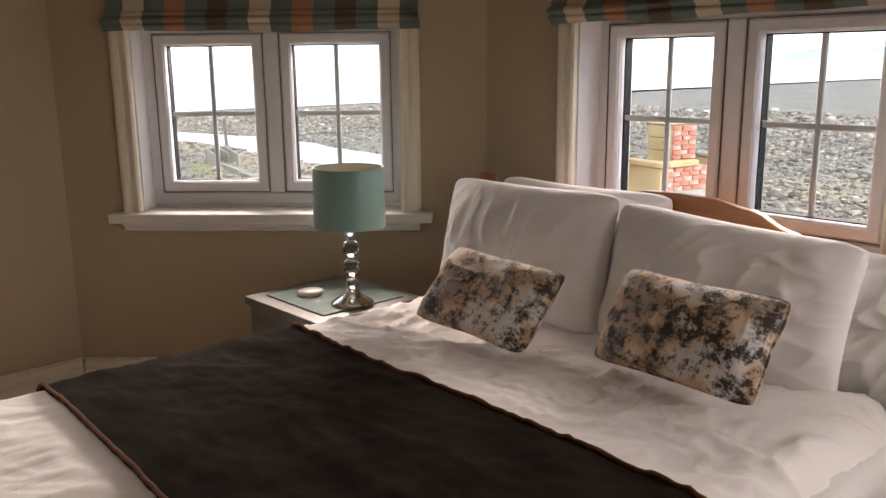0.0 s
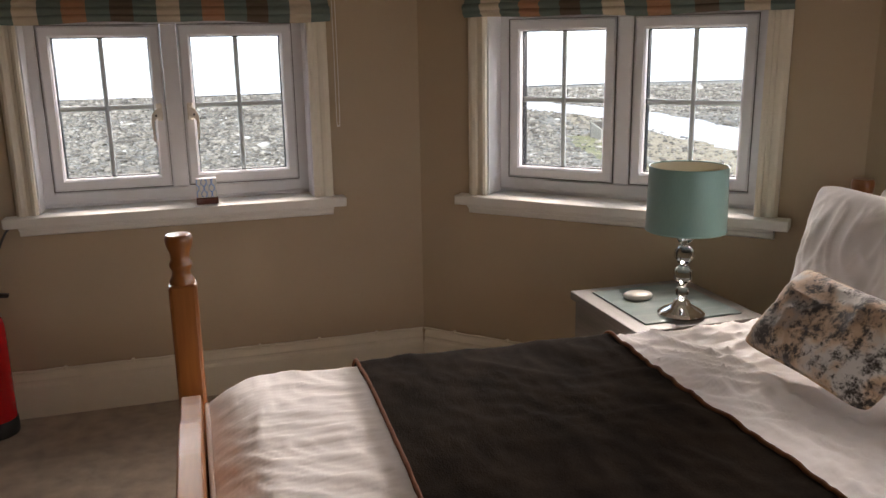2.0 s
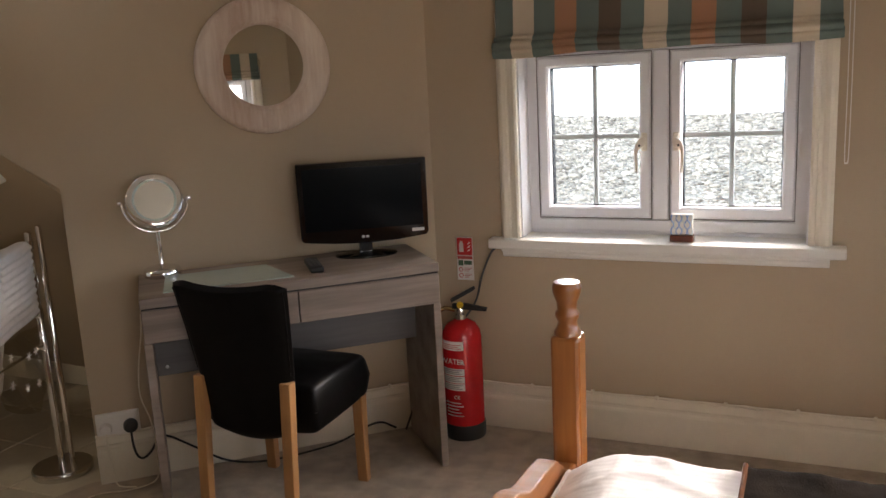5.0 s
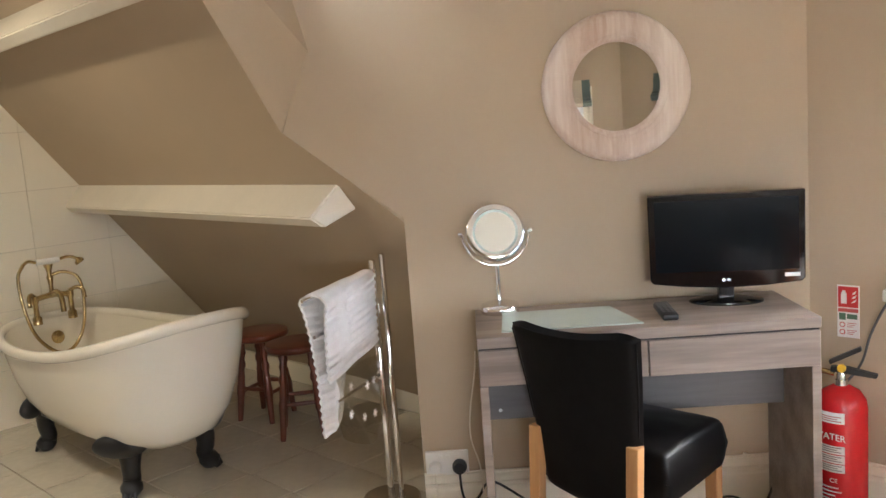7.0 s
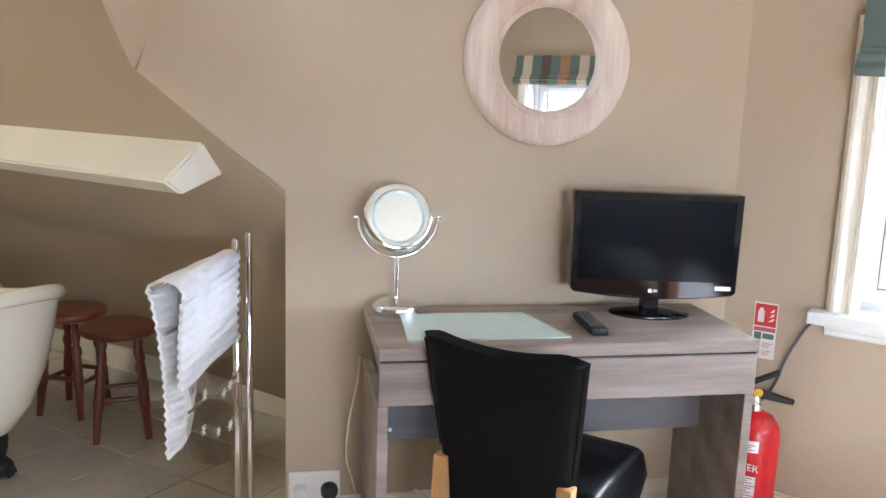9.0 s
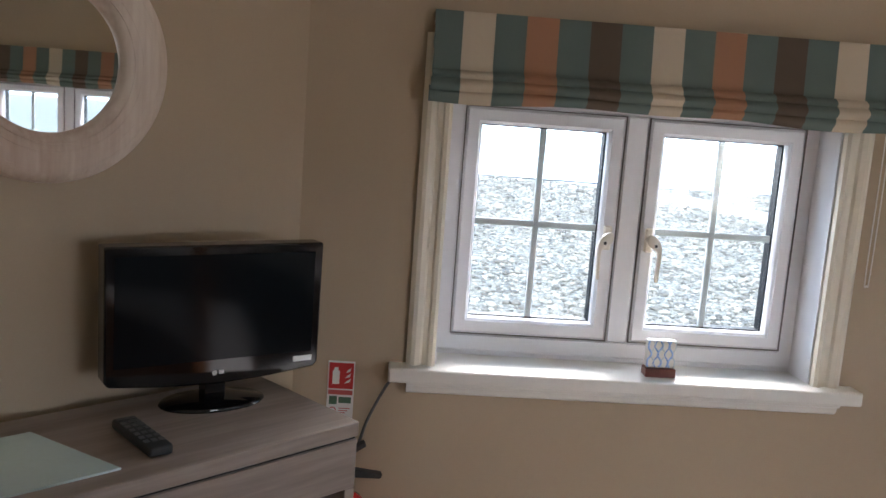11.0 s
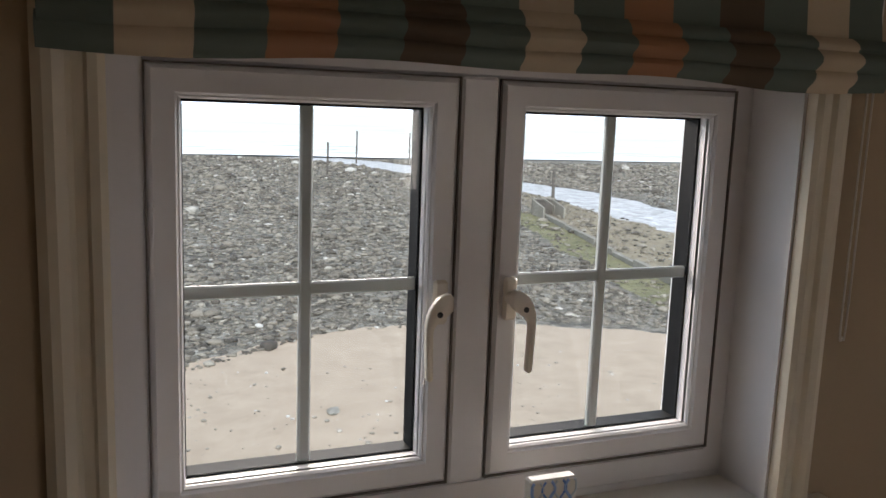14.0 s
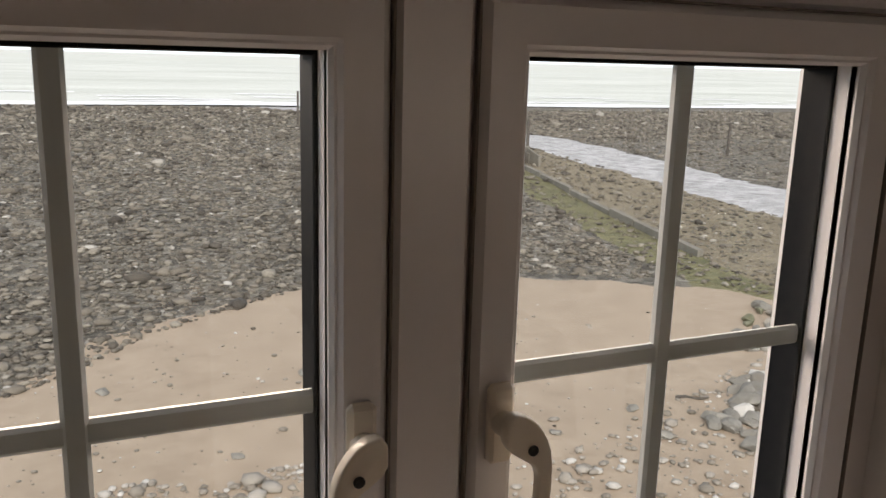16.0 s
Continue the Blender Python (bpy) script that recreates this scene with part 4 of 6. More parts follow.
# ---- sill ornament ----
orn = thing("tealight_holder", pose(0.435, YB + 0.005, 0.7755), "white square tealight holder with blue waves on dark wood", "ornament")
part("base", box(-0.040, 0.040, -0.020, 0.020, 0.0, 0.023, 0.002), MAHOG, orn, "dark wooden base")
body = part("block", box(-0.038, 0.038, -0.011, 0.011, 0.0235, 0.097, 0.003), PLASTIC, orn, "white block with blue waves")
BLUEA = mat("pale_blue_glaze", (0.36, 0.54, 0.88), 0.25, var=0.1)
BLUEB = mat("steel_blue_glaze", (0.20, 0.36, 0.74), 0.25, var=0.1)
GREYW = mat("grey_glaze", (0.62, 0.68, 0.74), 0.25, var=0.1)
for k in range(8):
    c = -0.033 + 0.0094 * k
    sg = 1 if k % 2 else -1
    part("wave", tube([(max(-0.036, min(0.036, c + 0.0058 * sg * math.sin(3 * math.pi * i / 24))), -0.0112, 0.026 + 0.068 * i / 24) for i in range(25)], 0.0017 if k % 3 else 0.0023, 6), (BLUEA, GREYW, BLUEB)[k % 3], body)

# ---- desk and what stands on it ----
DK = WD @ pose(0.214, -0.036, 0.004)
W, DEP, DH = 0.980, 0.385, 0.756
desk = thing("dressing_table", DK, "grey oak dressing table with two drawers", "desk")
part("top", box(0, W, -DEP, 0, DH - 0.032, DH, 0.002), GREYOAK, desk)
for xa, xb in ((0.002, 0.4885), (0.4915, W - 0.002)):
    part("drawer_front", box(xa, xb, -DEP + 0.001, -DEP + 0.020, DH - 0.145, DH - 0.038, 0.002), GREYOAK, desk)
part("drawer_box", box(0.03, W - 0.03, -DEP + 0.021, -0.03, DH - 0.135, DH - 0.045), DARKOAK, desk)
# black strip stands in for the shade in the gap below the top
part("shadow_gap", box(0.004, W - 0.004, -DEP + 0.006, -DEP + 0.012, DH - 0.0375, DH - 0.0325), BLACK, desk)
for x in (0.0, W - 0.026):
    part("leg_panel", box(x, x + 0.026, -DEP + 0.004, -0.006, 0.0, DH - 0.146, 0.0015), GREYOAK, desk)
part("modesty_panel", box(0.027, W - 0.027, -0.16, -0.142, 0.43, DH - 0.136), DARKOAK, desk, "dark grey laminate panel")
part("cam_lock", lathe([(0, 0), (0.006, 0), (0.005, 0.002), (0, 0.002)], 12, m=Matrix.Translation((0.06, -0.1605, 0.46)) @ pose(0, 0, 0, 90, 0, 0)), SILVER, desk)


def on_desk(x, y, rz=0.0, dz=0.0005):
    """x along the desk from its far end, y out from the wall side."""
    return DK @ pose(x, -y, DH + dz, 0, 0, rz)


mat_ = thing("desk_mat", on_desk(0.08, 0.09), "pale frosted glass sheet lying on the dressing table", "mat")
part("sheet", prism([(0.008, 0.0), (0.35, 0.0), (0.41, -0.245), (-0.005, -0.245)], 0.0, 0.004, "z"), FROST, mat_)

mk = thing("vanity_mirror", on_desk(0.082, 0.058, 2), "round chrome vanity mirror on a pedestal", "mirror")
part("base", lathe([(0, 0), (0.060, 0), (0.063, 0.004), (0.063, 0.022), (0.058, 0.029), (0.030, 0.037), (0.016, 0.042), (0, 0.043)], 40), CHROME, mk, smooth=True)
part("switch", lathe([(0, 0.02), (0.009, 0.02), (0.009, 0.030), (0, 0.031)], 16, m=Matrix.Translation((0.0, -0.030, 0.004))), BLACK, mk)
part("stem", lathe([(0, 0.026), (0.012, 0.026), (0.008, 0.04), (0.0075, 0.145), (0.010, 0.155), (0, 0.156)], 20), CHROME, mk, smooth=True)
yoke = [(0.106 * math.cos(a), 0, 0.262 + 0.107 * math.sin(a)) for a in [math.pi + math.pi * i / 30 for i in range(31)]]
part("yoke", tube(yoke, 0.0045, 8), CHROME, mk, smooth=True)
for s in (-1, 1):
    part("knob", lathe([(0, 0), (0.006, 0), (0.008, 0.006), (0.006, 0.012), (0, 0.013)], 16, m=Matrix.Translation((s * 0.107, 0, 0.262)) @ pose(0, 0, 0, 0, 90 * s, 0)), CHROME, mk, smooth=True)
tilt = Matrix.Translation((0, 0, 0.262)) @ Matrix.Diagonal((0.98, 0.98, 0.98, 1)) @ pose(0, 0, 0, 90 - 17, 0, 0)
head = part("head", lathe([(0.074, 0.012), (0.086, 0.014), (0.096, 0.008), (0.098, 0.0), (0.096, -0.008), (0.086, -0.014), (0, -0.014)], 48, m=tilt), CHROME, mk, smooth=True)
part("light_ring", lathe([(0.066, 0.0095), (0.075, 0.0115)], 48, m=tilt), FROST, head)
part("glass", lathe([(0, 0.0092), (0.067, 0.0092)], 48, m=tilt), MIRROR, head)

tv = thing("television", on_desk(0.794, 0.115, -11), "glossy black flat-screen television on a swivel foot", "television")
part("foot", lathe([(0, 0), (0.112, 0), (0.114, 0.003), (0.110, 0.008), (0.06, 0.014), (0, 0.016)], 48, m=Matrix.Diagonal((1, 0.62, 1, 1))), BLACKGLOSS, tv, smooth=True)
part("neck", prism([(-0.022, -0.016), (0.022, -0.016), (0.026, 0.016), (-0.026, 0.016)], 0.010, 0.085, "z", 0.003), BLACKGLOSS, tv)
tvw, tz0, tz1 = 0.232, 0.050, 0.346
low = [(-tvw + 0.012, tz0 + 0.014), (-tvw * 0.5, tz0 + 0.003), (0, tz0 - 0.002), (tvw * 0.5, tz0 + 0.003), (tvw - 0.012, tz0 + 0.014)]
outline = low + [(tvw - 0.002, tz0 + 0.024), (tvw, tz1), (-tvw, tz1), (-tvw + 0.002, tz0 + 0.024)]
bz_ = part("bezel", prism(outline, -0.030, 0.022, "y", 0.004), BLACKGLOSS, tv)
part("screen", box(-tvw + 0.020, tvw - 0.020, -0.0315, -0.0290, tz0 + 0.052, tz1 - 0.020), SCREEN, tv)
part("back_shell", box(-tvw + 0.05, tvw - 0.05, 0.021, 0.060, tz0 + 0.04, tz1 - 0.04, 0.012), BLACK, tv)
part("badge", lathe([(0, 0), (0.0055, 0), (0.0055, 0.001), (0, 0.001)], 20, m=Matrix.Translation((-0.008, -0.0305, tz0 + 0.024)) @ pose(0, 0, 0, 90, 0, 0)), SILVER, bz_)
part("badge_bar", box(0.001, 0.012, -0.0312, -0.030, tz0 + 0.0205, tz0 + 0.0275), SILVER, bz_)
part("sticker", box(tvw - 0.062, tvw - 0.018, -0.0312, -0.030, tz0 + 0.0300, tz0 + 0.0415), SILVER, bz_)

rc = thing("remote_control", on_desk(0.576, 0.235, -93), "black television remote lying on the dressing table", "remote")
part("body", box(-0.088, 0.088, -0.023, 0.023, 0, 0.020, 0.006, seg=2), BLACK, rc, smooth=True)
for i in range(7):
    for j in range(3):
        part("key", box(-0.072 + i * 0.021 - 0.006, -0.072 + i * 0.021 + 0.006, -0.014 + j * 0.014 - 0.0045, -0.014 + j * 0.014 + 0.0045, 0.0195, 0.0215), GREYKEY, rc)

# ---- wall mirror ----
mc = WD @ pose(0.716, 0, 1.455)
wm = thing("wall_mirror", mc @ pose(0, 0, 0, 90, 0, 0), "round wall mirror in a broad limed wood frame", "mirror")
part("frame", lathe([(0.140, 0.012), (0.143, 0.028), (0.155, 0.040), (0.185, 0.046), (0.215, 0.044), (0.232, 0.034), (0.238, 0.018), (0.238, 0.001), (0.140, 0.001)], 72), LIMED, wm, smooth=True)
for rr in (0.160, 0.176, 0.196, 0.212):
    part("groove_bead", tube([(rr * math.cos(k * math.pi / 36), rr * math.sin(k * math.pi / 36), 0.0445 - 0.0006 * abs(rr - 0.19) * 100) for k in range(72)], 0.0016, 5, closed=True), LIMED, wm, smooth=True)
part("glass", lathe([(0, 0.014), (0.1405, 0.014)], 72), MIRROR, wm)

# ---- chair ----
CH = pose(-0.758, 3.200, 0.004, 0, 0, 1)
ch = thing("dining_chair", CH, "black faux leather dining chair with oak legs", "chair")
for x in (-0.159, 0.159):
    part("leg", prism([(-0.262, 0.0), (-0.232, 0.0), (-0.188, 0.50), (-0.224, 0.50)], x - 0.018, x + 0.018, "x", 0.003), OAKLEG, ch)
for x in (-0.188, 0.188):
    part("leg", prism([(0.160, 0.0), (0.188, 0.0), (0.200, 0.34), (0.158, 0.34)], x - 0.019, x + 0.019, "x", 0.003), OAKLEG, ch)


def seat_f(u, v, side):
    """Upholstered seat: a crowned top, a front that rolls over and an underside that sags."""
    x, y = 0.218 * (2 * u - 1), -0.150 + 0.365 * v
    ex, ey = abs(2 * u - 1), abs(2 * v - 1)
    k = max(0.0, (1 - ex ** 26) * (1 - ey ** 26)) ** 0.5
    crown = 0.020 * (1 - ex ** 2) * (1 - ey ** 2)
    crease = 0.0022 * noise.noise((9 * x, 15 * y, 3)) * (1 - ex ** 6)
    mid, half = 0.384, 0.076
    if side > 0:
        return (x, y, mid + half * k + crown + crease)
    return (x, y, mid - half * k - 0.030 * (1 - ex ** 2) * (1 - 0.6 * ey ** 2))


def padded(f, n):
    bm = bmesh.new()
    up = [[bm.verts.new(f(i / n, j / n, 1)) for j in range(n + 1)] for i in range(n + 1)]
    dn = [[up[i][j] if i in (0, n) or j in (0, n) else bm.verts.new(f(i / n, j / n, -1)) for j in range(n + 1)] for i in range(n + 1)]
    for i in range(n):
        for j in range(n):
            bm.faces.new((up[i][j], up[i + 1][j], up[i + 1][j + 1], up[i][j + 1]))
            bm.faces.new((dn[i][j], dn[i][j + 1], dn[i + 1][j + 1], dn[i + 1][j]))
    return bm


def back_f(u, v, side):
    """Backrest: it runs from the seat's underside to the top, hollow across, rolled back a little, dipping in the middle."""
    ex = abs(2 * u - 1)
    full = 0.150 + 0.056 * v ** 0.9
    x = full * (2 * u - 1)
    z = 0.318 + 0.508 * v - 0.022 * (1 - ex ** 2) * v ** 3 - 0.030 * (1 - v) ** 3 * (1 - ex ** 2)
    cu, cv = max(0.0, ex - 0.70) / 0.30, max(0.0, v - 0.88) / 0.12
    z -= 0.024 * (cu * cv) ** 1.6
    y = -0.172 - 0.062 * v ** 1.5 - 0.026 * (1 - ex ** 2) * (0.25 + 0.75 * v)
    k = max(0.0, (1 - ex ** 14) * (1 - abs(2 * v - 1) ** 22)) ** 0.5
    return (x, y + side * 0.026 * k + 0.0015 * noise.noise((11 * x, 7 * z, side)), z)


part("seat", padded(seat_f, 44), LEATHER, ch, smooth=True)
back = part("backrest", padded(back_f, 34), LEATHER, ch, smooth=True)
for u in (0.012, 0.988):
    part("seam", tube([Vector(back_f(u, 0.40 + 0.55 * i / 20, -1)) + Vector((0, -0.001, 0)) for i in range(21)], 0.0018, 6), LEATHER, back, smooth=True)

# ---- extinguisher, sign, cables, socket ----
fe = thing("fire_extinguisher", pose(-0.371, 3.849, 0.004, 0, 0, 12), "red water fire extinguisher standing on the carpet", "extinguisher")
part("base_ring", lathe([(0, 0), (0.078, 0), (0.080, 0.006), (0.080, 0.056), (0.077, 0.060), (0, 0.060)], 40), BLACK, fe, smooth=True)
part("cylinder", lathe([(0, 0.058), (0.0765, 0.058), (0.0765, 0.395), (0.072, 0.425), (0.055, 0.452), (0.030, 0.466), (0.022, 0.470), (0, 0.470)], 48), RED, fe, smooth=True)
part("valve", lathe([(0, 0.468), (0.020, 0.468), (0.020, 0.488), (0.015, 0.492), (0.013, 0.515), (0, 0.517)], 24), CHROME, fe, smooth=True)
part("handle", prism([(-0.03, 0.512), (0.10, 0.500), (0.105, 0.512), (0.02, 0.530), (-0.03, 0.530)], -0.012, 0.012, "y", 0.003), BLACK, fe)
part("lever", prism([(-0.032, 0.534), (0.06, 0.585), (0.056, 0.598), (-0.036, 0.548)], -0.011, 0.011, "y", 0.003), BLACK, fe)
part("pin", lathe([(0, 0), (0.013, 0), (0.013, 0.008), (0, 0.008)], 20, m=Matrix.Translation((0.004, -0.020, 0.530)) @ pose(0, 0, 0, 90, 0, 0)), YELLOW, fe)
part("hose", tube(smooth_path([(-0.02, 0, 0.505), (-0.06, -0.005, 0.512), (-0.088, -0.01, 0.500)], 6), 0.009, 10), BRASS, fe, smooth=True)


def on_cylinder(a0, a1, z0, z1, r=0.0773):
    return sheet(14, 1, lambda u, v: (r * math.cos(a0 + (a1 - a0) * u), r * math.sin(a0 + (a1 - a0) * u), z0 + (z1 - z0) * v), 0.0006)


c0 = radians(-112)
for z0, z1, w_ in ((0.365, 0.400, 0.62), (0.265, 0.292, 0.62), (0.235, 0.262, 0.62), (0.205, 0.232, 0.62)):
    lab = part("label", on_cylinder(c0 - w_, c0 + w_, z0, z1), PAPER, fe)
    for k in range(3):
        part("print", on_cylinder(c0 - w_ * 0.9, c0 + w_ * (0.8 - 0.25 * (k % 2)), z0 + 0.006 + k * 0.007, z0 + 0.009 + k * 0.007, 0.0781), INK if z0 < 0.3 else REDINK, lab)
for k in range(5):
    part("print", on_cylinder(c0 - 0.5, c0 + 0.5 - 0.12 * (k % 3), 0.100 + k * 0.013, 0.104 + k * 0.013), PAPER, fe)


def lettering(name, text, size, m, material, parent):
    cu = bpy.data.curves.new(name, "FONT")
    cu.body, cu.size, cu.extrude, cu.align_x = text, size, 0.0004, "CENTER"
    cu.materials.append(material)
    ob = new(name, cu)
    ob.parent = parent
    ob.matrix_local = m
    return ob


for txt, size, zz in (("WATER", 0.030, 0.312), ("CE", 0.020, 0.172)):
    a = c0 + (0.05 if txt == "WATER" else 0.2)
    lettering("lettering", txt, size, pose(0.0790 * math.cos(a), 0.0790 * math.sin(a), zz, 90, 0, math.degrees(a) + 90), PAPER, fe)

sg = thing("wall_sign", pose(-0.421, YB - 0.002, 0.598), "red and white fire extinguisher instruction sign", "sign")
part("plate", box(0, 0.068, -0.002, 0.001, 0, 0.172), PAPER, sg)
part("panel", box(0.003, 0.065, -0.0030, -0.0018, 0.100, 0.168), SIGNRED, sg)
part("pictogram", prism([(0.012, 0.112), (0.030, 0.112), (0.030, 0.145), (0.026, 0.150), (0.026, 0.156), (0.016, 0.156), (0.016, 0.150), (0.012, 0.145)], -0.0036, -0.0028, "y"), PAPER, sg)
for k in range(3):
    part("flame", prism([(0.042 + 0.002 * k, 0.114 + k * 0.014), (0.056, 0.118 + k * 0.014), (0.059, 0.128 + k * 0.014), (0.050, 0.122 + k * 0.014)], -0.0036, -0.0028, "y"), PAPER, sg)
part("band", box(0.003, 0.065, -0.0028, -0.0018, 0.084, 0.096), REDINK, sg)
part("square", box(0.006, 0.026, -0.0028, -0.0018, 0.058, 0.080), GREENINK, sg)
part("square", box(0.030, 0.062, -0.0028, -0.0018, 0.062, 0.078), GREENINK, sg)
for k in range(2):
    part("roundel", lathe([(0.0065, 0), (0.009, 0), (0.009, 0.001), (0.0065, 0.001)], 20, m=Matrix.Translation((0.016, -0.002, 0.042 - k * 0.024)) @ pose(0, 0, 0, 90, 0, 0)), SIGNRED, sg)
    for q in range(3):
        part("print", box(0.031, 0.060 - 0.006 * q, -0.0028, -0.0018, 0.047 - k * 0.024 - q * 0.006, 0.049 - k * 0.024 - q * 0.006), REDINK, sg)

cb = thing("aerial_cable", pose(0, 0, 0), "grey aerial cable hanging from the window sill", "cable")
part("lead", tube(smooth_path([(-0.255, 3.955, 0.735), (-0.275, 3.945, 0.71), (-0.315, 3.948, 0.62), (-0.345, 3.953, 0.52), (-0.39, 3.94, 0.45), (-0.47, 3.92, 0.35), (-0.55, 3.86, 0.20), (-0.60, 3.78, 0.02)], 6), 0.0042, 8), GREYKEY, cb, smooth=True)

so = thing("power_socket", WD @ pose(0.082, -0.001, 0.222), "white double power socket with two plugs", "socket")
part("plate", box(-0.074, 0.074, -0.014, 0.001, -0.043, 0.043, 0.003, seg=2), PLASTIC, so)
for x in (-0.022, 0.004):
    part("switch", box(x - 0.007, x + 0.007, -0.017, -0.013, 0.012, 0.030, 0.001), PLASTIC, so)
part("plug", lathe([(0, 0), (0.022, 0), (0.022, 0.014), (0.018, 0.026), (0, 0.028)], 24, m=Matrix.Translation((-0.042, -0.014, -0.010)) @ pose(0, 0, 0, 90, 0, 0)), PLASTIC, so, "white plug", smooth=True)
part("plug", lathe([(0, 0), (0.025, 0), (0.025, 0.016), (0.020, 0.030), (0, 0.034)], 24, m=Matrix.Translation((0.042, -0.014, -0.010)) @ pose(0, 0, 0, 90, 0, 0)), BLACK, so, "black plug", smooth=True)
pc = thing("power_cable", WD.copy(), "black power cable trailing under the dressing table", "cable")
part("lead", tube(smooth_path([(0.124, -0.045, 0.200), (0.126, -0.052, 0.15), (0.135, -0.058, 0.11), (0.155, -0.060, 0.095), (0.185, -0.055, 0.115), (0.212, -0.05, 0.155), (0.25, -0.06, 0.16), (0.34, -0.09, 0.11), (0.45, -0.11, 0.045), (0.60, -0.10, 0.012), (0.85, -0.06, 0.010), (1.02, -0.05, 0.06), (1.10, -0.06, 0.03)], 8), 0.0042, 8), BLACK, pc, smooth=True)
wc = thing("white_cable", WD.copy(), "thin cream cable hanging beside the dressing table", "cable")
part("lead", tube(smooth_path([(0.205, -0.04, 0.62), (0.198, -0.05, 0.55), (0.175, -0.045, 0.42), (0.17, -0.042, 0.32), (0.195, -0.05, 0.22), (0.20, -0.06, 0.10), (0.19, -0.075, 0.012), (0.10, -0.115, 0.0085), (0.0, -0.10, 0.0085), (-0.05, -0.12, 0.006)], 8), 0.0026, 6), CREAM, wc, smooth=True)
part("lead", tube(smooth_path([(0.04, -0.042, 0.20), (0.042, -0.05, 0.14), (0.05, -0.05, 0.06), (0.06, -0.06, 0.0085), (0.12, -0.10, 0.0085)], 8), 0.0026, 6), CREAM, wc, smooth=True)

# ---- bath ----
TX0, TX1, TY = -3.84, -2.19, 2.71
tub = thing("bathtub", pose(0, 0, 0), "cream roll-top slipper bath on black claw feet", "bath")


def rim_z(x):
    k = (x - TX0) / (TX1 - TX0)
    return 0.550 + 0.02 * (1 - k) ** 4 + 0.190 * max(0, (k - 0.25) / 0.75) ** 2.2


def tub_ring(scale_x, scale_y, zf, n=64, shift=0.0):
    cx, hx = (TX0 + TX1) / 2, (TX1 - TX0) / 2
    out = []
    for i in range(n):
        a = 2 * math.pi * i / n
        ca, sa = math.cos(a), math.sin(a)
        x = cx + shift + hx * scale_x * math.copysign(abs(ca) ** 0.78, ca)
        y = TY + 0.365 * scale_y * math.copysign(abs(sa) ** 0.78, sa)
        out.append((x, y, zf(x)))
    return out


def lofted(rings, cap=True):
    bm = bmesh.new()
    vs = [[bm.verts.new(p) for p in r] for r in rings]
    n = len(vs[0])
    for a, b in zip(vs, vs[1:]):
        for i in range(n):
            bm.faces.new((a[i], a[(i + 1) % n], b[(i + 1) % n], b[i]))
    if cap:
        bm.faces.new(vs[-1])
    return bm


def level(k, floor):
    return lambda x: floor + (rim_z(x) - floor) * k


outer = [tub_ring(sx, sy, level(k, 0.17)) for k, sx, sy in ((0.985, 0.985, 0.955), (0.80, 0.955, 0.93), (0.55, 0.90, 0.88), (0.32, 0.83, 0.80), (0.15, 0.74, 0.68), (0.05, 0.62, 0.52), (0.0, 0.48, 0.36))]
part("shell", lofted(outer), ENAMEL, tub, smooth=True)
inner = [tub_ring(sx, sy, level(k, 0.215)) for k, sx, sy in ((0.985, 0.955, 0.905), (0.75, 0.92, 0.86), (0.45, 0.85, 0.79), (0.2, 0.76, 0.68), (0.05, 0.62, 0.5), (0.0, 0.45, 0.33))]
part("bowl", lofted(inner), ENAMEL, tub, smooth=True)
part("rim", tube(tub_ring(0.985, 0.955, lambda x: rim_z(x), 96), 0.024, 12, closed=True), ENAMEL, tub, smooth=True)
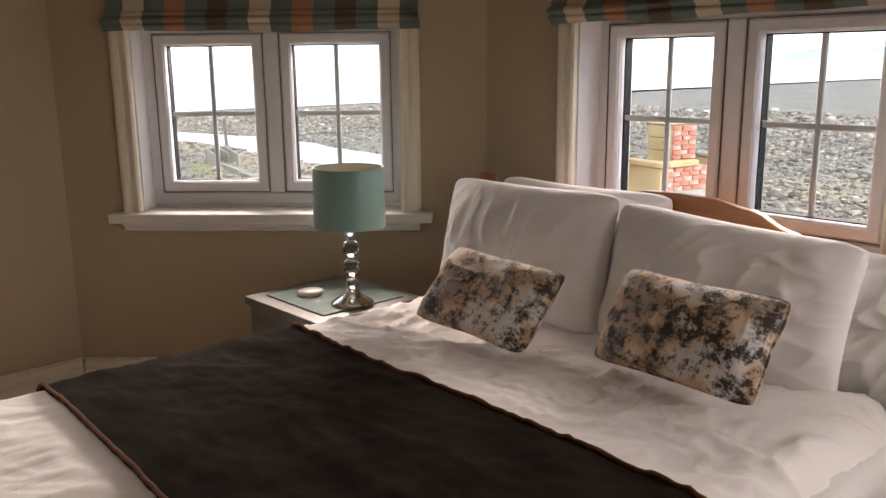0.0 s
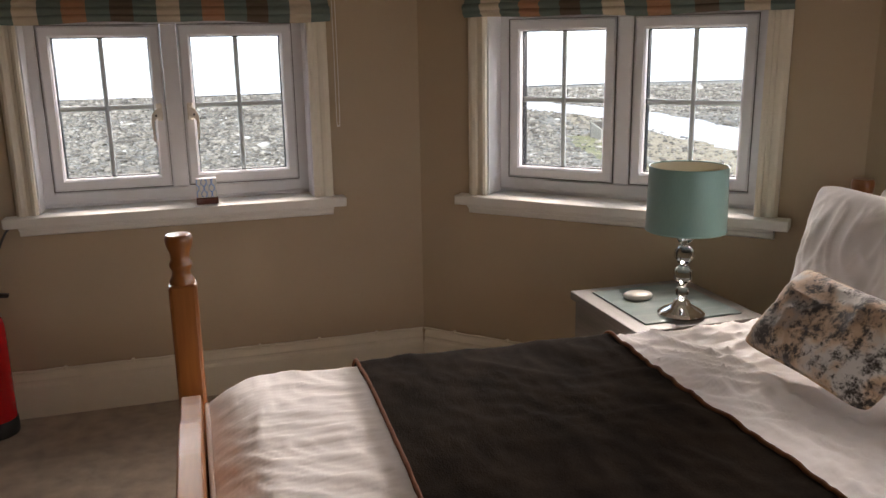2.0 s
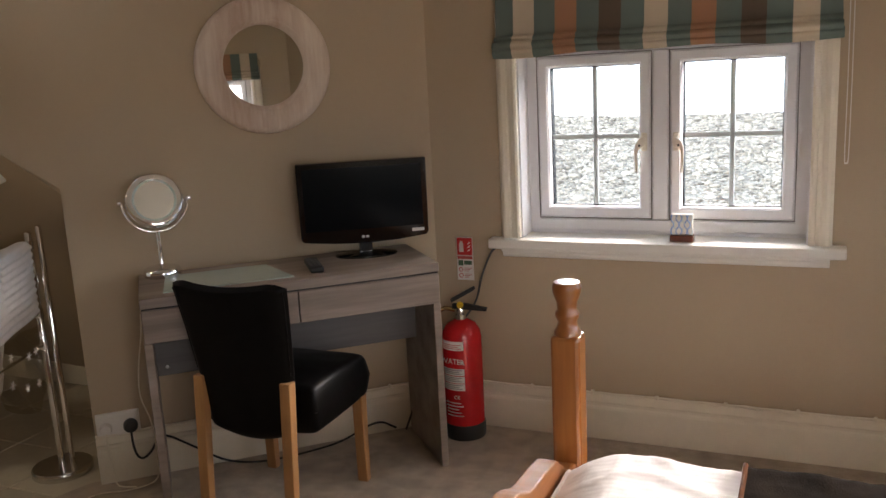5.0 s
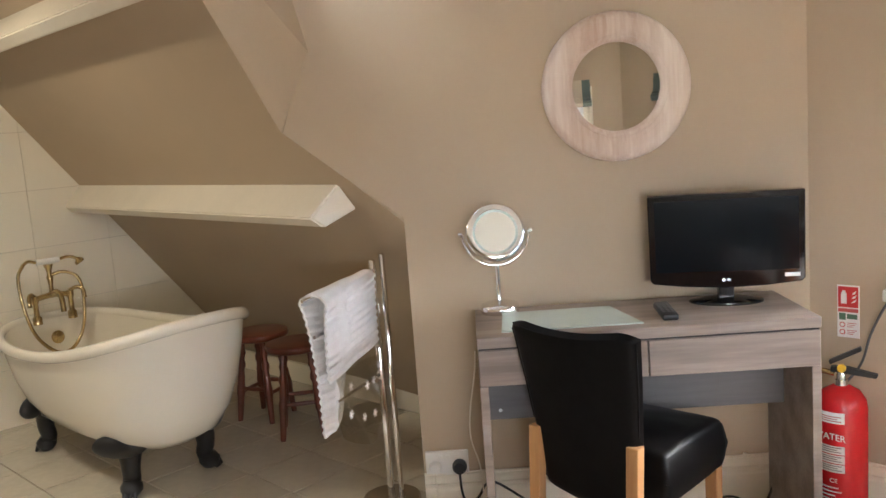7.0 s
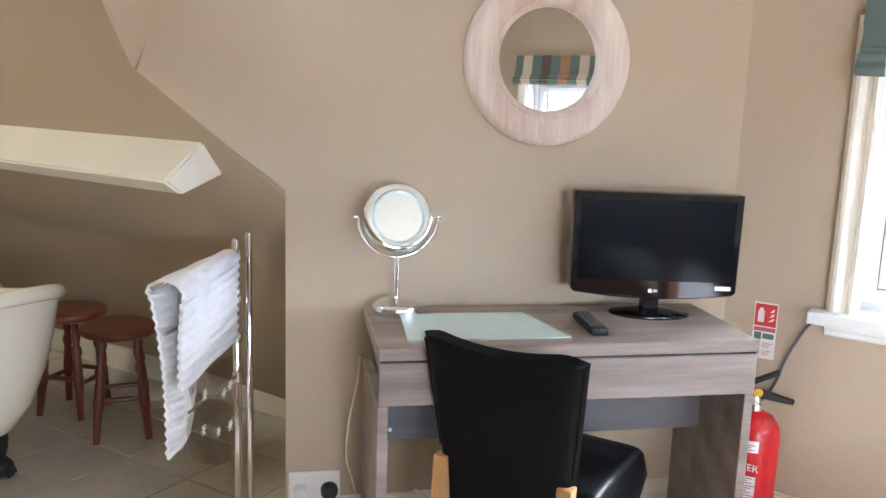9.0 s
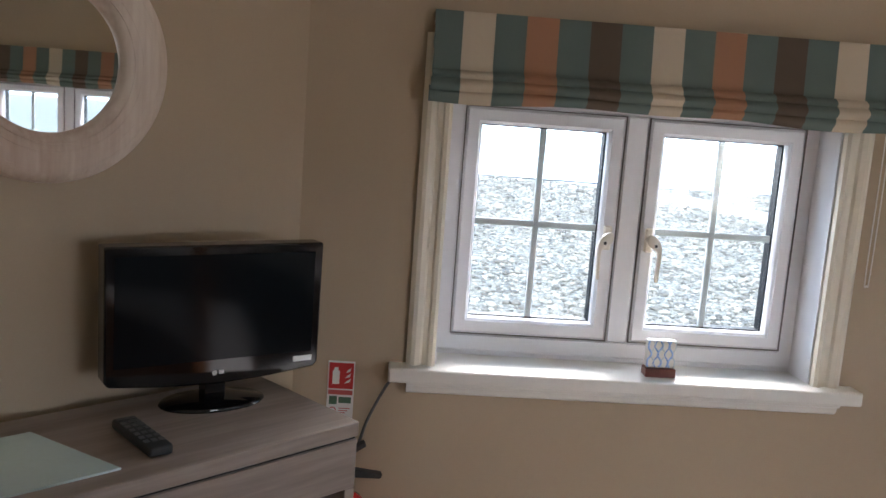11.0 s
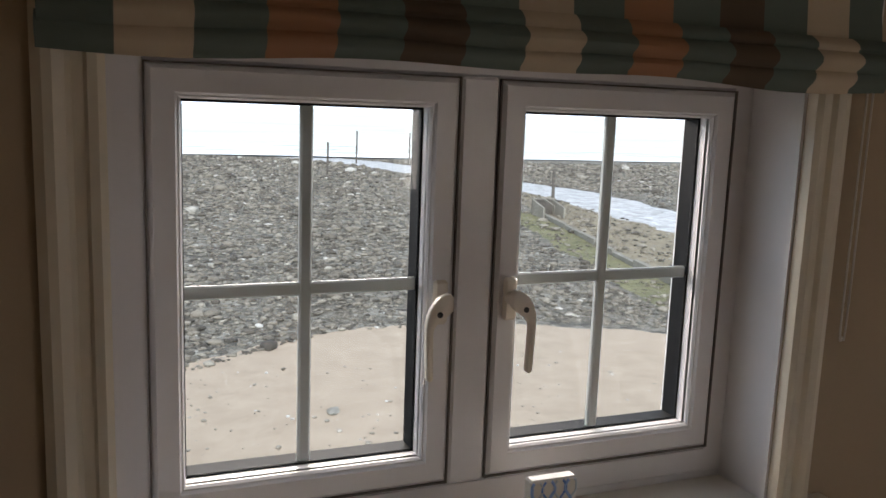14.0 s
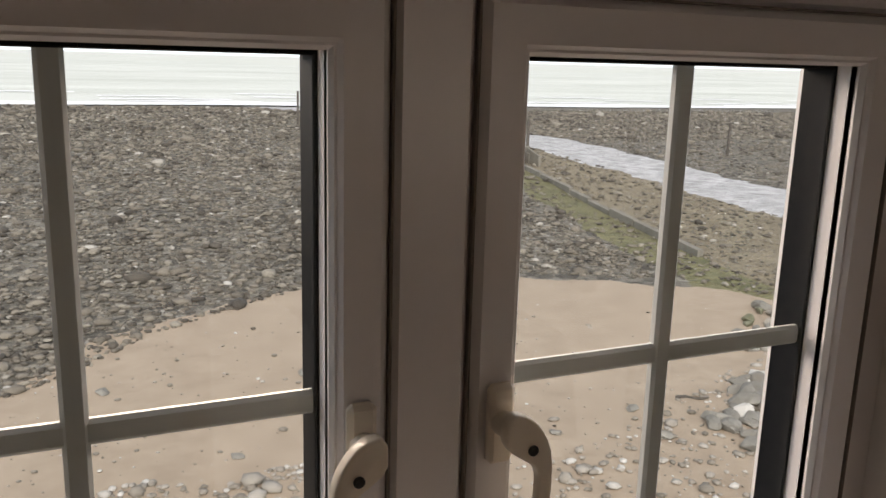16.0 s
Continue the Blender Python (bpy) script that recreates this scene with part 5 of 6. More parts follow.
for fx, sx in ((-2.67, 1), (-3.48, -1)):
    for sy in (-1, 1):
        y0 = TY + 0.004 + sy * 0.146
        pts = smooth_path([(fx - sx * 0.03, y0 - sy * 0.03, 0.235), (fx + sx * 0.02, y0 + sy * 0.012, 0.180), (fx + sx * 0.030, y0 + sy * 0.022, 0.120), (fx + sx * 0.018, y0 + sy * 0.018, 0.070), (fx + sx * 0.030, y0 + sy * 0.030, 0.030)], 7)
        k = len(pts)
        bm = tube(pts, [0.066 - 0.030 * math.sin(math.pi * 0.5 * min(1, i / k * 1.6)) if i < k * 0.8 else 0.034 + 0.008 * (i / k - 0.8) / 0.2 for i in range(k)], 12)
        lathe([(0, -0.036), (0.028, -0.031), (0.044, -0.010), (0.044, 0.010), (0.028, 0.031), (0, 0.036)], 16, bm, Matrix.Translation((fx + sx * 0.030, y0 + sy * 0.030, 0.035)))
        for q in (-1, 0, 1):
            tube([(fx + sx * 0.03, y0 + sy * 0.03, 0.03), (fx + sx * (0.055 + 0.006 * (q == 0)) + q * 0.012 * sy, y0 + sy * 0.052 - q * 0.016 * sx, 0.020), (fx + sx * 0.060 + q * 0.013 * sy, y0 + sy * 0.058 - q * 0.018 * sx, 0.004)], [0.016, 0.012, 0.006], 8, bm=bm)
        for q in (-1, 1):
            tube(smooth_path([(fx, y0, 0.200), (fx + q * 0.050, y0 + sy * 0.022, 0.210), (fx + q * 0.095, y0 + sy * 0.012, 0.232)], 4), [0.050, 0.048, 0.045, 0.042, 0.038, 0.034, 0.030, 0.024, 0.016], 8, bm=bm)
        lathe([(0, -1), (0.4, -0.92), (0.75, -0.66), (0.95, -0.3), (1, 0), (0.95, 0.3), (0.75, 0.66), (0.4, 0.92), (0, 1)], 20, bm, Matrix.Translation((fx + sx * 0.040, y0 + sy * 0.056, 0.222)) @ pose(0, 0, 0, 0, 0, math.degrees(math.atan2(sx, -sy))) @ Matrix.Diagonal((0.115, 0.046, 0.052, 1)))
        part("claw_foot", bm, IRON, tub, "black cast-iron claw foot", smooth=True)
part("overflow", lathe([(0, 0), (0.030, 0), (0.032, 0.004), (0.026, 0.008), (0, 0.006)], 24, m=Matrix.Translation((-3.655, TY, 0.49)) @ pose(0, 0, 0, 0, 80, 0)), BRASS, tub, smooth=True)

mx = thing("bath_mixer", pose(-3.705, TY + 0.02, 0.0), "antique brass bath mixer with telephone shower handset", "tap")
for s in (-1, 1):
    part("pillar", lathe([(0, 0.560), (0.022, 0.560), (0.022, 0.594), (0.013, 0.602), (0.013, 0.66), (0.018, 0.672), (0.018, 0.70), (0, 0.705)], 18, m=Matrix.Translation((0, s * 0.085, 0))), BRASS, mx, smooth=True)
    part("cross_handle", tube(smooth_path([(0.0, s * 0.085, 0.70), (0.03, s * 0.11, 0.715), (0.055, s * 0.13, 0.70), (0.06, s * 0.132, 0.66)], 5), [0.010] * 15 + [0.012], 8), BRASS, mx, smooth=True)
part("bridge", tube([(0, -0.085, 0.685), (0, 0.0, 0.695), (0, 0.085, 0.685)], 0.014, 10), BRASS, mx, smooth=True)
part("spout", tube(smooth_path([(0, 0, 0.69), (0.06, 0, 0.715), (0.11, 0, 0.69), (0.12, 0, 0.62)], 6), 0.013, 10), BRASS, mx, smooth=True)
part("riser", lathe([(0, 0.69), (0.013, 0.69), (0.010, 0.74), (0.016, 0.78), (0.010, 0.80), (0.018, 0.83), (0.024, 0.845), (0, 0.845)], 16), BRASS, mx, smooth=True)
hs = part("handset", tube([(0, -0.055, 0.862), (0, 0.055, 0.862)], 0.014, 12), SOAP, mx, "white china handset grip", smooth=True)
part("earpiece", tube(smooth_path([(0, 0.055, 0.862), (0, 0.10, 0.868), (0.01, 0.135, 0.855), (0.02, 0.15, 0.83)], 5), [0.008] * 11 + [0.014, 0.02, 0.024, 0.024], 12), BRASS, hs, smooth=True)
part("mouthpiece", tube(smooth_path([(0, -0.055, 0.862), (0, -0.09, 0.872), (0, -0.115, 0.86)], 5), 0.008, 10), BRASS, hs, smooth=True)
part("hose", tube(smooth_path([(0, -0.115, 0.86), (0.01, -0.150, 0.80), (0.03, -0.15, 0.66), (0.05, -0.12, 0.52), (0.07, -0.05, 0.43), (0.07, 0.03, 0.42), (0.06, 0.10, 0.50), (0.05, 0.13, 0.64), (0.04, 0.12, 0.76), (0.02, 0.06, 0.80), (0, 0.0, 0.79)], 7), 0.0085, 8), BRASS, mx, smooth=True)
bmat = thing("floor_cloth", pose(-3.20, 2.72, -0.001), "small crumpled red cloth under the bath", "cloth")
part("cloth", sheet(16, 12, lambda u, v: (0.12 * u - 0.06, 0.08 * v - 0.04, 0.004 + 0.012 * abs(noise.noise((9 * u, 7 * v, 2)))), 0.003), REDMAT, bmat, smooth=True)


# ---- stools ----
def stool(m):
    st = thing("stool", m, "small round dark red wooden stool", "stool", "bath stools")
    part("seat", lathe([(0, 0.405), (0.128, 0.405), (0.140, 0.412), (0.145, 0.424), (0.140, 0.437), (0.118, 0.443), (0, 0.437)], 40), MAHOG, st, smooth=True)
    feet = []
    for k in range(4):
        a = math.pi / 4 + k * math.pi / 2
        top, bot = Vector((0.085 * math.cos(a), 0.085 * math.sin(a), 0.41)), Vector((0.135 * math.cos(a), 0.135 * math.sin(a), 0.0))
        feet.append((top, bot))
        ts = [i / 24 for i in range(25)]
        rad = [0.013 + 0.005 * math.sin(math.pi * t) + (0.004 * math.cos(t * 40) if 0.15 < t < 0.45 else 0) + (0.003 if 0.55 < t < 0.70 else 0) for t in ts]
        part("leg", tube([top.lerp(bot, t) for t in ts], rad, 12), MAHOG, st, smooth=True)
    for k in range(4):
        h = 0.60 + 0.05 * (k % 2)
        a, b = feet[k][0].lerp(feet[k][1], h), feet[(k + 1) % 4][0].lerp(feet[(k + 1) % 4][1], h)
        part("stretcher", tube([a, a.lerp(b, 0.5), b], [0.008, 0.011, 0.008], 10), MAHOG, st, smooth=True)
    return st


s1_ = stool(pose(-2.985, 3.42, -0.0005, 0, 0, 20))
copy_thing(s1_, pose(-2.630, 3.385, -0.0005, 0, 0, 52))

# ---- towel rail ----
RX, RY = -1.715, 3.105
rl = thing("towel_stand", pose(RX, RY, 0.0), "chrome floor-standing towel rail with weighted base", "towel rail")
part("base", lathe([(0, 0), (0.106, 0), (0.108, 0.004), (0.108, 0.024), (0.104, 0.030), (0, 0.031)], 48), STEEL, rl, smooth=True)
for dx, dy, r, zt in ((0.0, 0.0, 0.0125, 0.915), (0.030, 0.022, 0.0105, 0.935)):
    part("pole", lathe([(0, 0.028), (r, 0.028), (r, zt), (r * 0.6, zt + 0.006), (0, zt + 0.007)], 20, m=Matrix.Translation((dx, dy, 0))), CHROME, rl, smooth=True)
ax = Vector((0.36, -0.93, 0)).normalized()
for k, zz in enumerate((0.872, 0.745, 0.62, 0.50)):
    a = Vector((0, 0, zz))
    arm = part("arm", tube([a - ax * 0.01, a + ax * 0.25, a + ax * (0.47 - 0.05 * k)], 0.006, 10), CHROME, rl, smooth=True)
    part("boss", lathe([(0, -0.016), (0.016, -0.016), (0.016, 0.016), (0, 0.016)], 16, m=Matrix.Translation((0, 0, zz))), CHROME, arm, smooth=True)

nrm = Vector((-ax.y, ax.x, 0))
if nrm.x > 0:
    nrm = -nrm


def towel_f(u, v):
    """u along the arm from the pole, v from the hem of the front flap over the arm to the long hem behind."""
    s = 0.03 + 0.37 * u
    front, back = 0.27 + 0.05 * u, 0.24 + 0.27 * min(1.0, max(0.0, (u - 0.60) / 0.18))
    L = front + back
    d = v * L
    wave = 0.010 * math.sin(d * 5 + 3 * u) + 0.006 * math.sin(u * 9)
    rib = 0.0035 * math.sin(d * 2 * math.pi / 0.026)
    roll = 0.014 + 0.030 * u
    half = roll * math.pi / 2
    if d < front - half:
        down = front - half - d
        side = roll * math.exp(-down * 4) + 0.012 + wave * 0.6 + rib
    elif d > front + half:
        down = d - front - half
        side = -roll * math.exp(-down * 5) - 0.010 - wave - rib
    else:
        k = (d - front) / roll
        side, down = -math.sin(k) * roll - math.copysign(0.011, k) * min(1, abs(k)) + rib * math.cos(k), -math.cos(k) * roll
    p = Vector((RX, RY, 0.880 - 0.012 * u)) + ax * (s + 0.015 * math.sin(d * 6)) - nrm * side
    return (p.x, p.y, p.z - down - 0.03 * u)


tw_ = thing("towel", pose(0, 0, 0), "white ribbed cotton towel hung over the rail", "towel")
part("cloth", sheet(30, 130, towel_f, 0.007), TOWEL, tw_, smooth=True)
bag = thing("plastic_cap", pose(0, 0, 0), "clear plastic shower cap with white stars on the rail", "shower cap")


def bag_f(u, v):
    s = 0.06 + 0.30 * u
    p = Vector((RX, RY, 0.60 - 0.26 * v * (0.8 + 0.25 * math.sin(math.pi * u)))) + ax * s - nrm * (0.03 + 0.03 * math.sin(math.pi * u) * v + 0.008 * math.sin(12 * u + 8 * v))
    return (p.x, p.y, p.z)


part("film", sheet(20, 16, bag_f, 0.001), FILM, bag, smooth=True)
for k in range(7):
    u, v = (0.15 + 0.13 * k) % 0.9 + 0.05, (0.25 + 0.37 * k) % 0.8 + 0.1
    p = Vector(bag_f(u, v)) - nrm * 0.003
    bm = bmesh.new()
    for q in range(3):
        e = Vector((math.cos(q * math.pi / 3), 0, math.sin(q * math.pi / 3)))
        w3 = ax * e.x * 0.016 + Vector((0, 0, e.z * 0.016))
        tube([p - w3, p + w3], 0.0016, 5, bm=bm)
    part("star", bm, PAPER, bag)

# ---- floor tiles ----
tile_me = None
for i in range(-2, 12):
    for j in range(-8, 7):
        xa, ya = gx0 - i * tile, gy0 + j * tile
        cx, cy = xa - tile / 2, ya + tile / 2
        if cx > -1.30 + (cy - 3.05) * 0.334 or cy > 3.9 or cx > -1.45 or cy < 0.2:
            continue
        if tile_me is None:
            ob = part("tile", box(-tile / 2 + 0.003, tile / 2 - 0.003, -tile / 2 + 0.003, tile / 2 - 0.003, -0.01, -0.001, 0.0015), TILE, ft)
            tile_me = ob.data
        else:
            ob = new("tile", tile_me)
            ob.parent = ft
        ob.location = (cx, cy, random.uniform(-0.0004, 0.0003))

# ---- outside: beach, sea, walls ----
GZ = -4.64
BEND = 0.0029
AHEAD = (0.3746, 0.9272)


def nearer(x, y):
    """A place on the beach drawn in towards the house, the more the farther off it lies."""
    dx, dy = x, y - 3.3
    q = 1 / (1 + BEND * max(0.0, dx * AHEAD[0] + dy * AHEAD[1]))
    return dx * q, 3.3 + dy * q


def farther(x, y):
    """The reverse of nearer()."""
    dx, dy = x, y - 3.3
    q = 1 / (1 - BEND * min(300.0, max(0.0, dx * AHEAD[0] + dy * AHEAD[1])))
    return dx * q, 3.3 + dy * q



def beach_material():
    m = bpy.data.materials.new("beach")
    m.use_nodes = True
    n, l = m.node_tree.nodes, m.node_tree.links
    b = n["Principled BSDF"]
    b.inputs["Roughness"].default_value = 0.9
    g = n.new("ShaderNodeNewGeometry")
    sep = n.new("ShaderNodeSeparateXYZ")
    l.new(g.outputs["Position"], sep.inputs[0])

    def math_(op, a, b_=0.0, c=0.0):
        k = n.new("ShaderNodeMath")
        k.operation = op
        for i, v in enumerate((a, b_, c)):
            if isinstance(v, (int, float)):
                k.inputs[i].default_value = v
            else:
                l.new(v, k.inputs[i])
        return k.outputs[0]

    def tex(scale, detail=6, rough=0.6, kind="ShaderNodeTexNoise"):
        t = n.new(kind)
        t.inputs["Scale"].default_value = scale
        if kind == "ShaderNodeTexNoise":
            t.inputs["Detail"].default_value, t.inputs["Roughness"].default_value = detail, rough
        l.new(g.outputs["Position"], t.inputs["Vector"])
        return t

    def ramp(v, stops):
        r = n.new("ShaderNodeValToRGB")
        e = r.color_ramp.elements
        e[0].position, e[0].color = stops[0][0], (*stops[0][1], 1)
        e[1].position, e[1].color = stops[-1][0], (*stops[-1][1], 1)
        for p, c in stops[1:-1]:
            k = e.new(p)
            k.color = (*c, 1)
        l.new(v, r.inputs[0])
        return r.outputs[0]

    def mix(f, a, c):
        k = n.new("ShaderNodeMix")
        k.data_type = "RGBA"
        l.new(f, k.inputs["Factor"])
        l.new(a, k.inputs[6])
        l.new(c, k.inputs[7])
        return k.outputs[2]
    px_, py_ = sep.outputs[0], math_("SUBTRACT", sep.outputs[1], 3.3)
    ahead = math_("ADD", math_("MULTIPLY", px_, AHEAD[0]), math_("MULTIPLY", py_, AHEAD[1]))
    ahead = math_("MINIMUM", math_("MAXIMUM", ahead, 0.0), 300.0)
    stretch_ = math_("DIVIDE", 1.0, math_("MULTIPLY_ADD", ahead, -BEND, 1.0))
    x, y = math_("MULTIPLY", px_, stretch_), math_("MULTIPLY_ADD", py_, stretch_, 3.3)
    wob = math_("MULTIPLY", math_("SUBTRACT", tex(0.35, 5).outputs[0], 0.5), 5.0)
    wob2 = math_("MULTIPLY", math_("SUBTRACT", tex(0.06, 5).outputs[0], 0.5), 16.0)
    cell = tex(4.2, kind="ShaderNodeTexVoronoi")
    cell2 = tex(13.0, kind="ShaderNodeTexVoronoi")
    far = tex(0.25, 12, 0.85)
    # cobble tones; the darkest is deepened to paint shade between the stones
    cob = ramp(math_("MULTIPLY_ADD", cell.outputs["Color"], 0.5, math_("MULTIPLY", far.outputs[0], 0.6)),
               [(0.30, (0.026, 0.023, 0.018)), (0.5, (0.125, 0.109, 0.084)), (0.68, (0.21, 0.187, 0.148)), (0.88, (0.38, 0.355, 0.31))])
    sand = ramp(tex(1.3, 8, 0.7).outputs[0], [(0.3, (0.30, 0.228, 0.163)), (0.7, (0.41, 0.322, 0.236))])
    green = ramp(tex(0.9, 8, 0.7).outputs[0], [(0.3, (0.10, 0.098, 0.042)), (0.7, (0.235, 0.213, 0.105))])
    brown = ramp(tex(0.8, 8, 0.75).outputs[0], [(0.3, (0.15, 0.118, 0.075)), (0.72, (0.32, 0.265, 0.175))])
    foam = ramp(tex(1.1, 10, 0.85).outputs[0], [(0.36, (0.24, 0.23, 0.22)), (0.5, (0.46, 0.45, 0.44)), (0.66, (0.74, 0.73, 0.72))])
    # bank between groyne and creek, then creek, then sand bay
    # groyne line x = 20.4 + (y - 26.5) * 0.285
    dg = math_("SUBTRACT", x, math_("MULTIPLY_ADD", math_("SUBTRACT", y, 26.5), 0.285, 20.4))
    bank = math_("GREATER_THAN", math_("ADD", dg, math_("MULTIPLY", wob, 0.3)), 0.0)
    past40 = math_("MAXIMUM", math_("SUBTRACT", y, 40.0), 0.0)
    creek_c = math_("SUBTRACT", math_("MULTIPLY_ADD", math_("SUBTRACT", y, 40.0), 0.22, 35.6), math_("MULTIPLY", math_("MULTIPLY", past40, past40), 0.0022))
    dc = math_("SUBTRACT", math_("ADD", x, math_("MULTIPLY", wob, 0.95)), creek_c)
    in_creek = math_("LESS_THAN", math_("ABSOLUTE", dc), math_("MULTIPLY_ADD", y, 0.024, 2.4))
    past = math_("GREATER_THAN", dc, 0.0)
    col = mix(bank, cob, brown)
    strip = math_("MULTIPLY", math_("LESS_THAN", math_("ABSOLUTE", math_("ADD", dg, math_("MULTIPLY_ADD", wob, 0.5, 1.2))), 1.3), math_("LESS_THAN", y, 56.0))
    col = mix(strip, col, green)
    col = mix(past, col, cob)
    col = mix(in_creek, col, foam)
    dx_, dy_ = math_("SUBTRACT", x, 8.6), math_("SUBTRACT", y, 13.2)
    rr = math_("SQRT", math_("ADD", math_("MULTIPLY", dx_, dx_), math_("MULTIPLY", math_("MULTIPLY", dy_, dy_), 0.80)))
    bay = math_("LESS_THAN", math_("ADD", rr, math_("MULTIPLY", wob, 0.45)), 11.9)
    col = mix(bay, col, sand)
    gx_, gy_ = math_("SUBTRACT", x, 43.0), math_("SUBTRACT", y, 18.5)
    gr_ = math_("SQRT", math_("ADD", math_("MULTIPLY", math_("MULTIPLY", gx_, gx_), 0.5), math_("MULTIPLY", gy_, gy_)))
    col = mix(math_("LESS_THAN", math_("ADD", gr_, math_("MULTIPLY", wob, 1.3)), 3.6), col, brown)
    l.new(col, b.inputs["Base Color"])
    bp = n.new("ShaderNodeBump")
    bp.inputs["Strength"].default_value, bp.inputs["Distance"].default_value = 0.9, 0.15
    inv = math_("SUBTRACT", 1.0, bay)
    l.new(math_("MULTIPLY", math_("ADD", cell.outputs["Distance"], math_("MULTIPLY", cell2.outputs["Distance"], 0.4)), inv), bp.inputs["Height"])
    l.new(bp.outputs[0], b.inputs["Normal"])
    return m


BEACH = beach_material()


def ground_z(x, y):
    rise = 0.35 * noise.noise((x * 0.05, y * 0.05, 3)) + 0.10 * noise.noise((x * 0.21, y * 0.21, 7))
    yo = farther(x, y)[1]
    edge = min(1.0, max(0.0, (y - 6) / 10)) * min(1.0, max(0.0, (165 - yo) / 30))
    return GZ + rise * edge


gxs = [-2500, -900, -350, -160, -90] + [-60 + 2.5 * i for i in range(61)] + [110, 140, 190, 260, 400, 900, 2500]
gys = [-2500, -600, -100, -30, -8] + [2.5 * i for i in range(1, 61)] + [156, 162, 168, 174, 180, 187, 195, 205, 220, 260, 400, 900, 2500]
bm = bmesh.new()
gv = [[bm.verts.new((x, y, ground_z(x, y) if farther(x, y)[1] < 167 and abs(x) < 200 else GZ - 0.3)) for y in gys] for x in gxs]
for i in range(len(gxs) - 1):
    for j in range(len(gys) - 1):
        bm.faces.new((gv[i][j], gv[i + 1][j], gv[i + 1][j + 1], gv[i][j + 1]))
tagged(link("ground", bm, BEACH, smooth=True), "cobble and sand beach with a stream", "beach", kind="structure")

SEA = mat("grey_green_sea", (0.50, 0.52, 0.465), 0.6, second=(0.70, 0.71, 0.66), scale=0.06, fine=0.6, bump=0.3, bumpdist=0.3, stretch=(0.25, 1, 1), spec=0.0)
SURF = mat("white_surf", (0.80, 0.80, 0.79), 0.8, second=(0.92, 0.92, 0.91), scale=0.3, fine=2, bump=0.2, stretch=(0.3, 1, 1))


def shore(x):
    return 148 + 0.12 * x + 3.0 * noise.noise((x * 0.03, 1.0, 0)) + (abs(x - 40) * 0.05 if x < -30 else 0)


bm = bmesh.new()
sx = [-2500, -800, -300] + [-150 + 4 * i for i in range(126)] + [420, 700, 1500, 2500]
rows_ = [[bm.verts.new((*nearer(x, shore(x) + d), GZ + 0.05)) for x in sx] for d in (0, 12, 60)]
rows_ += [[bm.verts.new((x * d / 400, d, GZ + 0.05)) for x in sx] for d in (400, 1200, 3000)]
for a, b in zip(rows_, rows_[1:]):
    for i in range(len(sx) - 1):
        bm.faces.new((a[i], a[i + 1], b[i + 1], b[i]))
tagged(link("water", bm, SEA, smooth=True), "pale grey-green sea beyond the beach", "sea", kind="structure")
bm = bmesh.new()
for off, wid in ((-4.0, 9.0), (10.0, 3.0), (20.0, 3.0), (36, 3.5), (60, 4.0)):
    ra = [bm.verts.new((*nearer(x, shore(x) + off + 1.6 * noise.noise((x * 0.05, off, 2))), GZ + 0.12)) for x in sx[3:-4]]
    rb = [bm.verts.new((*nearer(x, shore(x) + off + wid * (1.2 + 1.6 * abs(noise.noise((x * 0.09, off, 9))))), GZ + 0.14)) for x in sx[3:-4]]
    for i in range(len(ra) - 1):
        if off < 2 or noise.noise((i * 0.13, off, 4)) > 0.05:
            bm.faces.new((ra[i], ra[i + 1], rb[i + 1], rb[i]))
tagged(link("water_surf", bm, SURF), "white breaking surf along the shore", "surf", kind="structure")

# far hill across the water; the haze of distance is in its blue colour
bm = bmesh.new()
hp = [(1900 + 10 * i, 620 - 45 * i) for i in range(40)]
va = [bm.verts.new((x, y + 350, GZ)) for x, y in hp]
vb = [bm.verts.new((x + 80, y + 350, GZ + (20 + 60 * min(1, i / 9)) * (0.8 + 0.4 * noise.noise((i * 0.3, 0, 0))))) for i, (x, y) in enumerate(hp)]
vc = [bm.verts.new((x + 400, y + 350, GZ)) for x, y in hp]
for r, s in ((va, vb), (vb, vc)):
    for i in range(39):
        bm.faces.new((r[i], r[i + 1], s[i + 1], s[i]))
tagged(link("backdrop_hill", bm, HILL), "low hill across the water, its blue painted for distance haze", "hill", kind="structure")

# loose stones
STONE = mat("beach_stone", (0.10, 0.094, 0.076), 0.85, second=(0.30, 0.28, 0.24), scale=0.9, fine=9, bump=0.4, bumpdist=0.02)
n_, l_ = STONE.node_tree.nodes, STONE.node_tree.links
gi = n_.new("ShaderNodeNewGeometry")
cr = n_.new("ShaderNodeValToRGB")
for k, (p, c) in enumerate(((0.0, (0.050, 0.041, 0.031)), (0.45, (0.142, 0.120, 0.092)), (0.80, (0.21, 0.18, 0.14)), (0.97, (0.27, 0.24, 0.19)), (1.0, (0.46, 0.43, 0.38)))):
    e = cr.color_ramp.elements[k] if k < 2 else cr.color_ramp.elements.new(p)
    e.position, e.color = p, (*c, 1)
l_.new(gi.outputs["Random Per Island"], cr.inputs[0])
l_.new(cr.outputs[0], n_["Principled BSDF"].inputs["Base Color"])

ico = bmesh.new()
bmesh.ops.create_icosphere(ico, subdivisions=1, radius=1.0)
ICO_V = np.array([v.co[:] for v in ico.verts])
ICO_F = np.array([[v.index for v in f.verts] for f in ico.faces])
ico.free()
rng = np.random.default_rng(5)


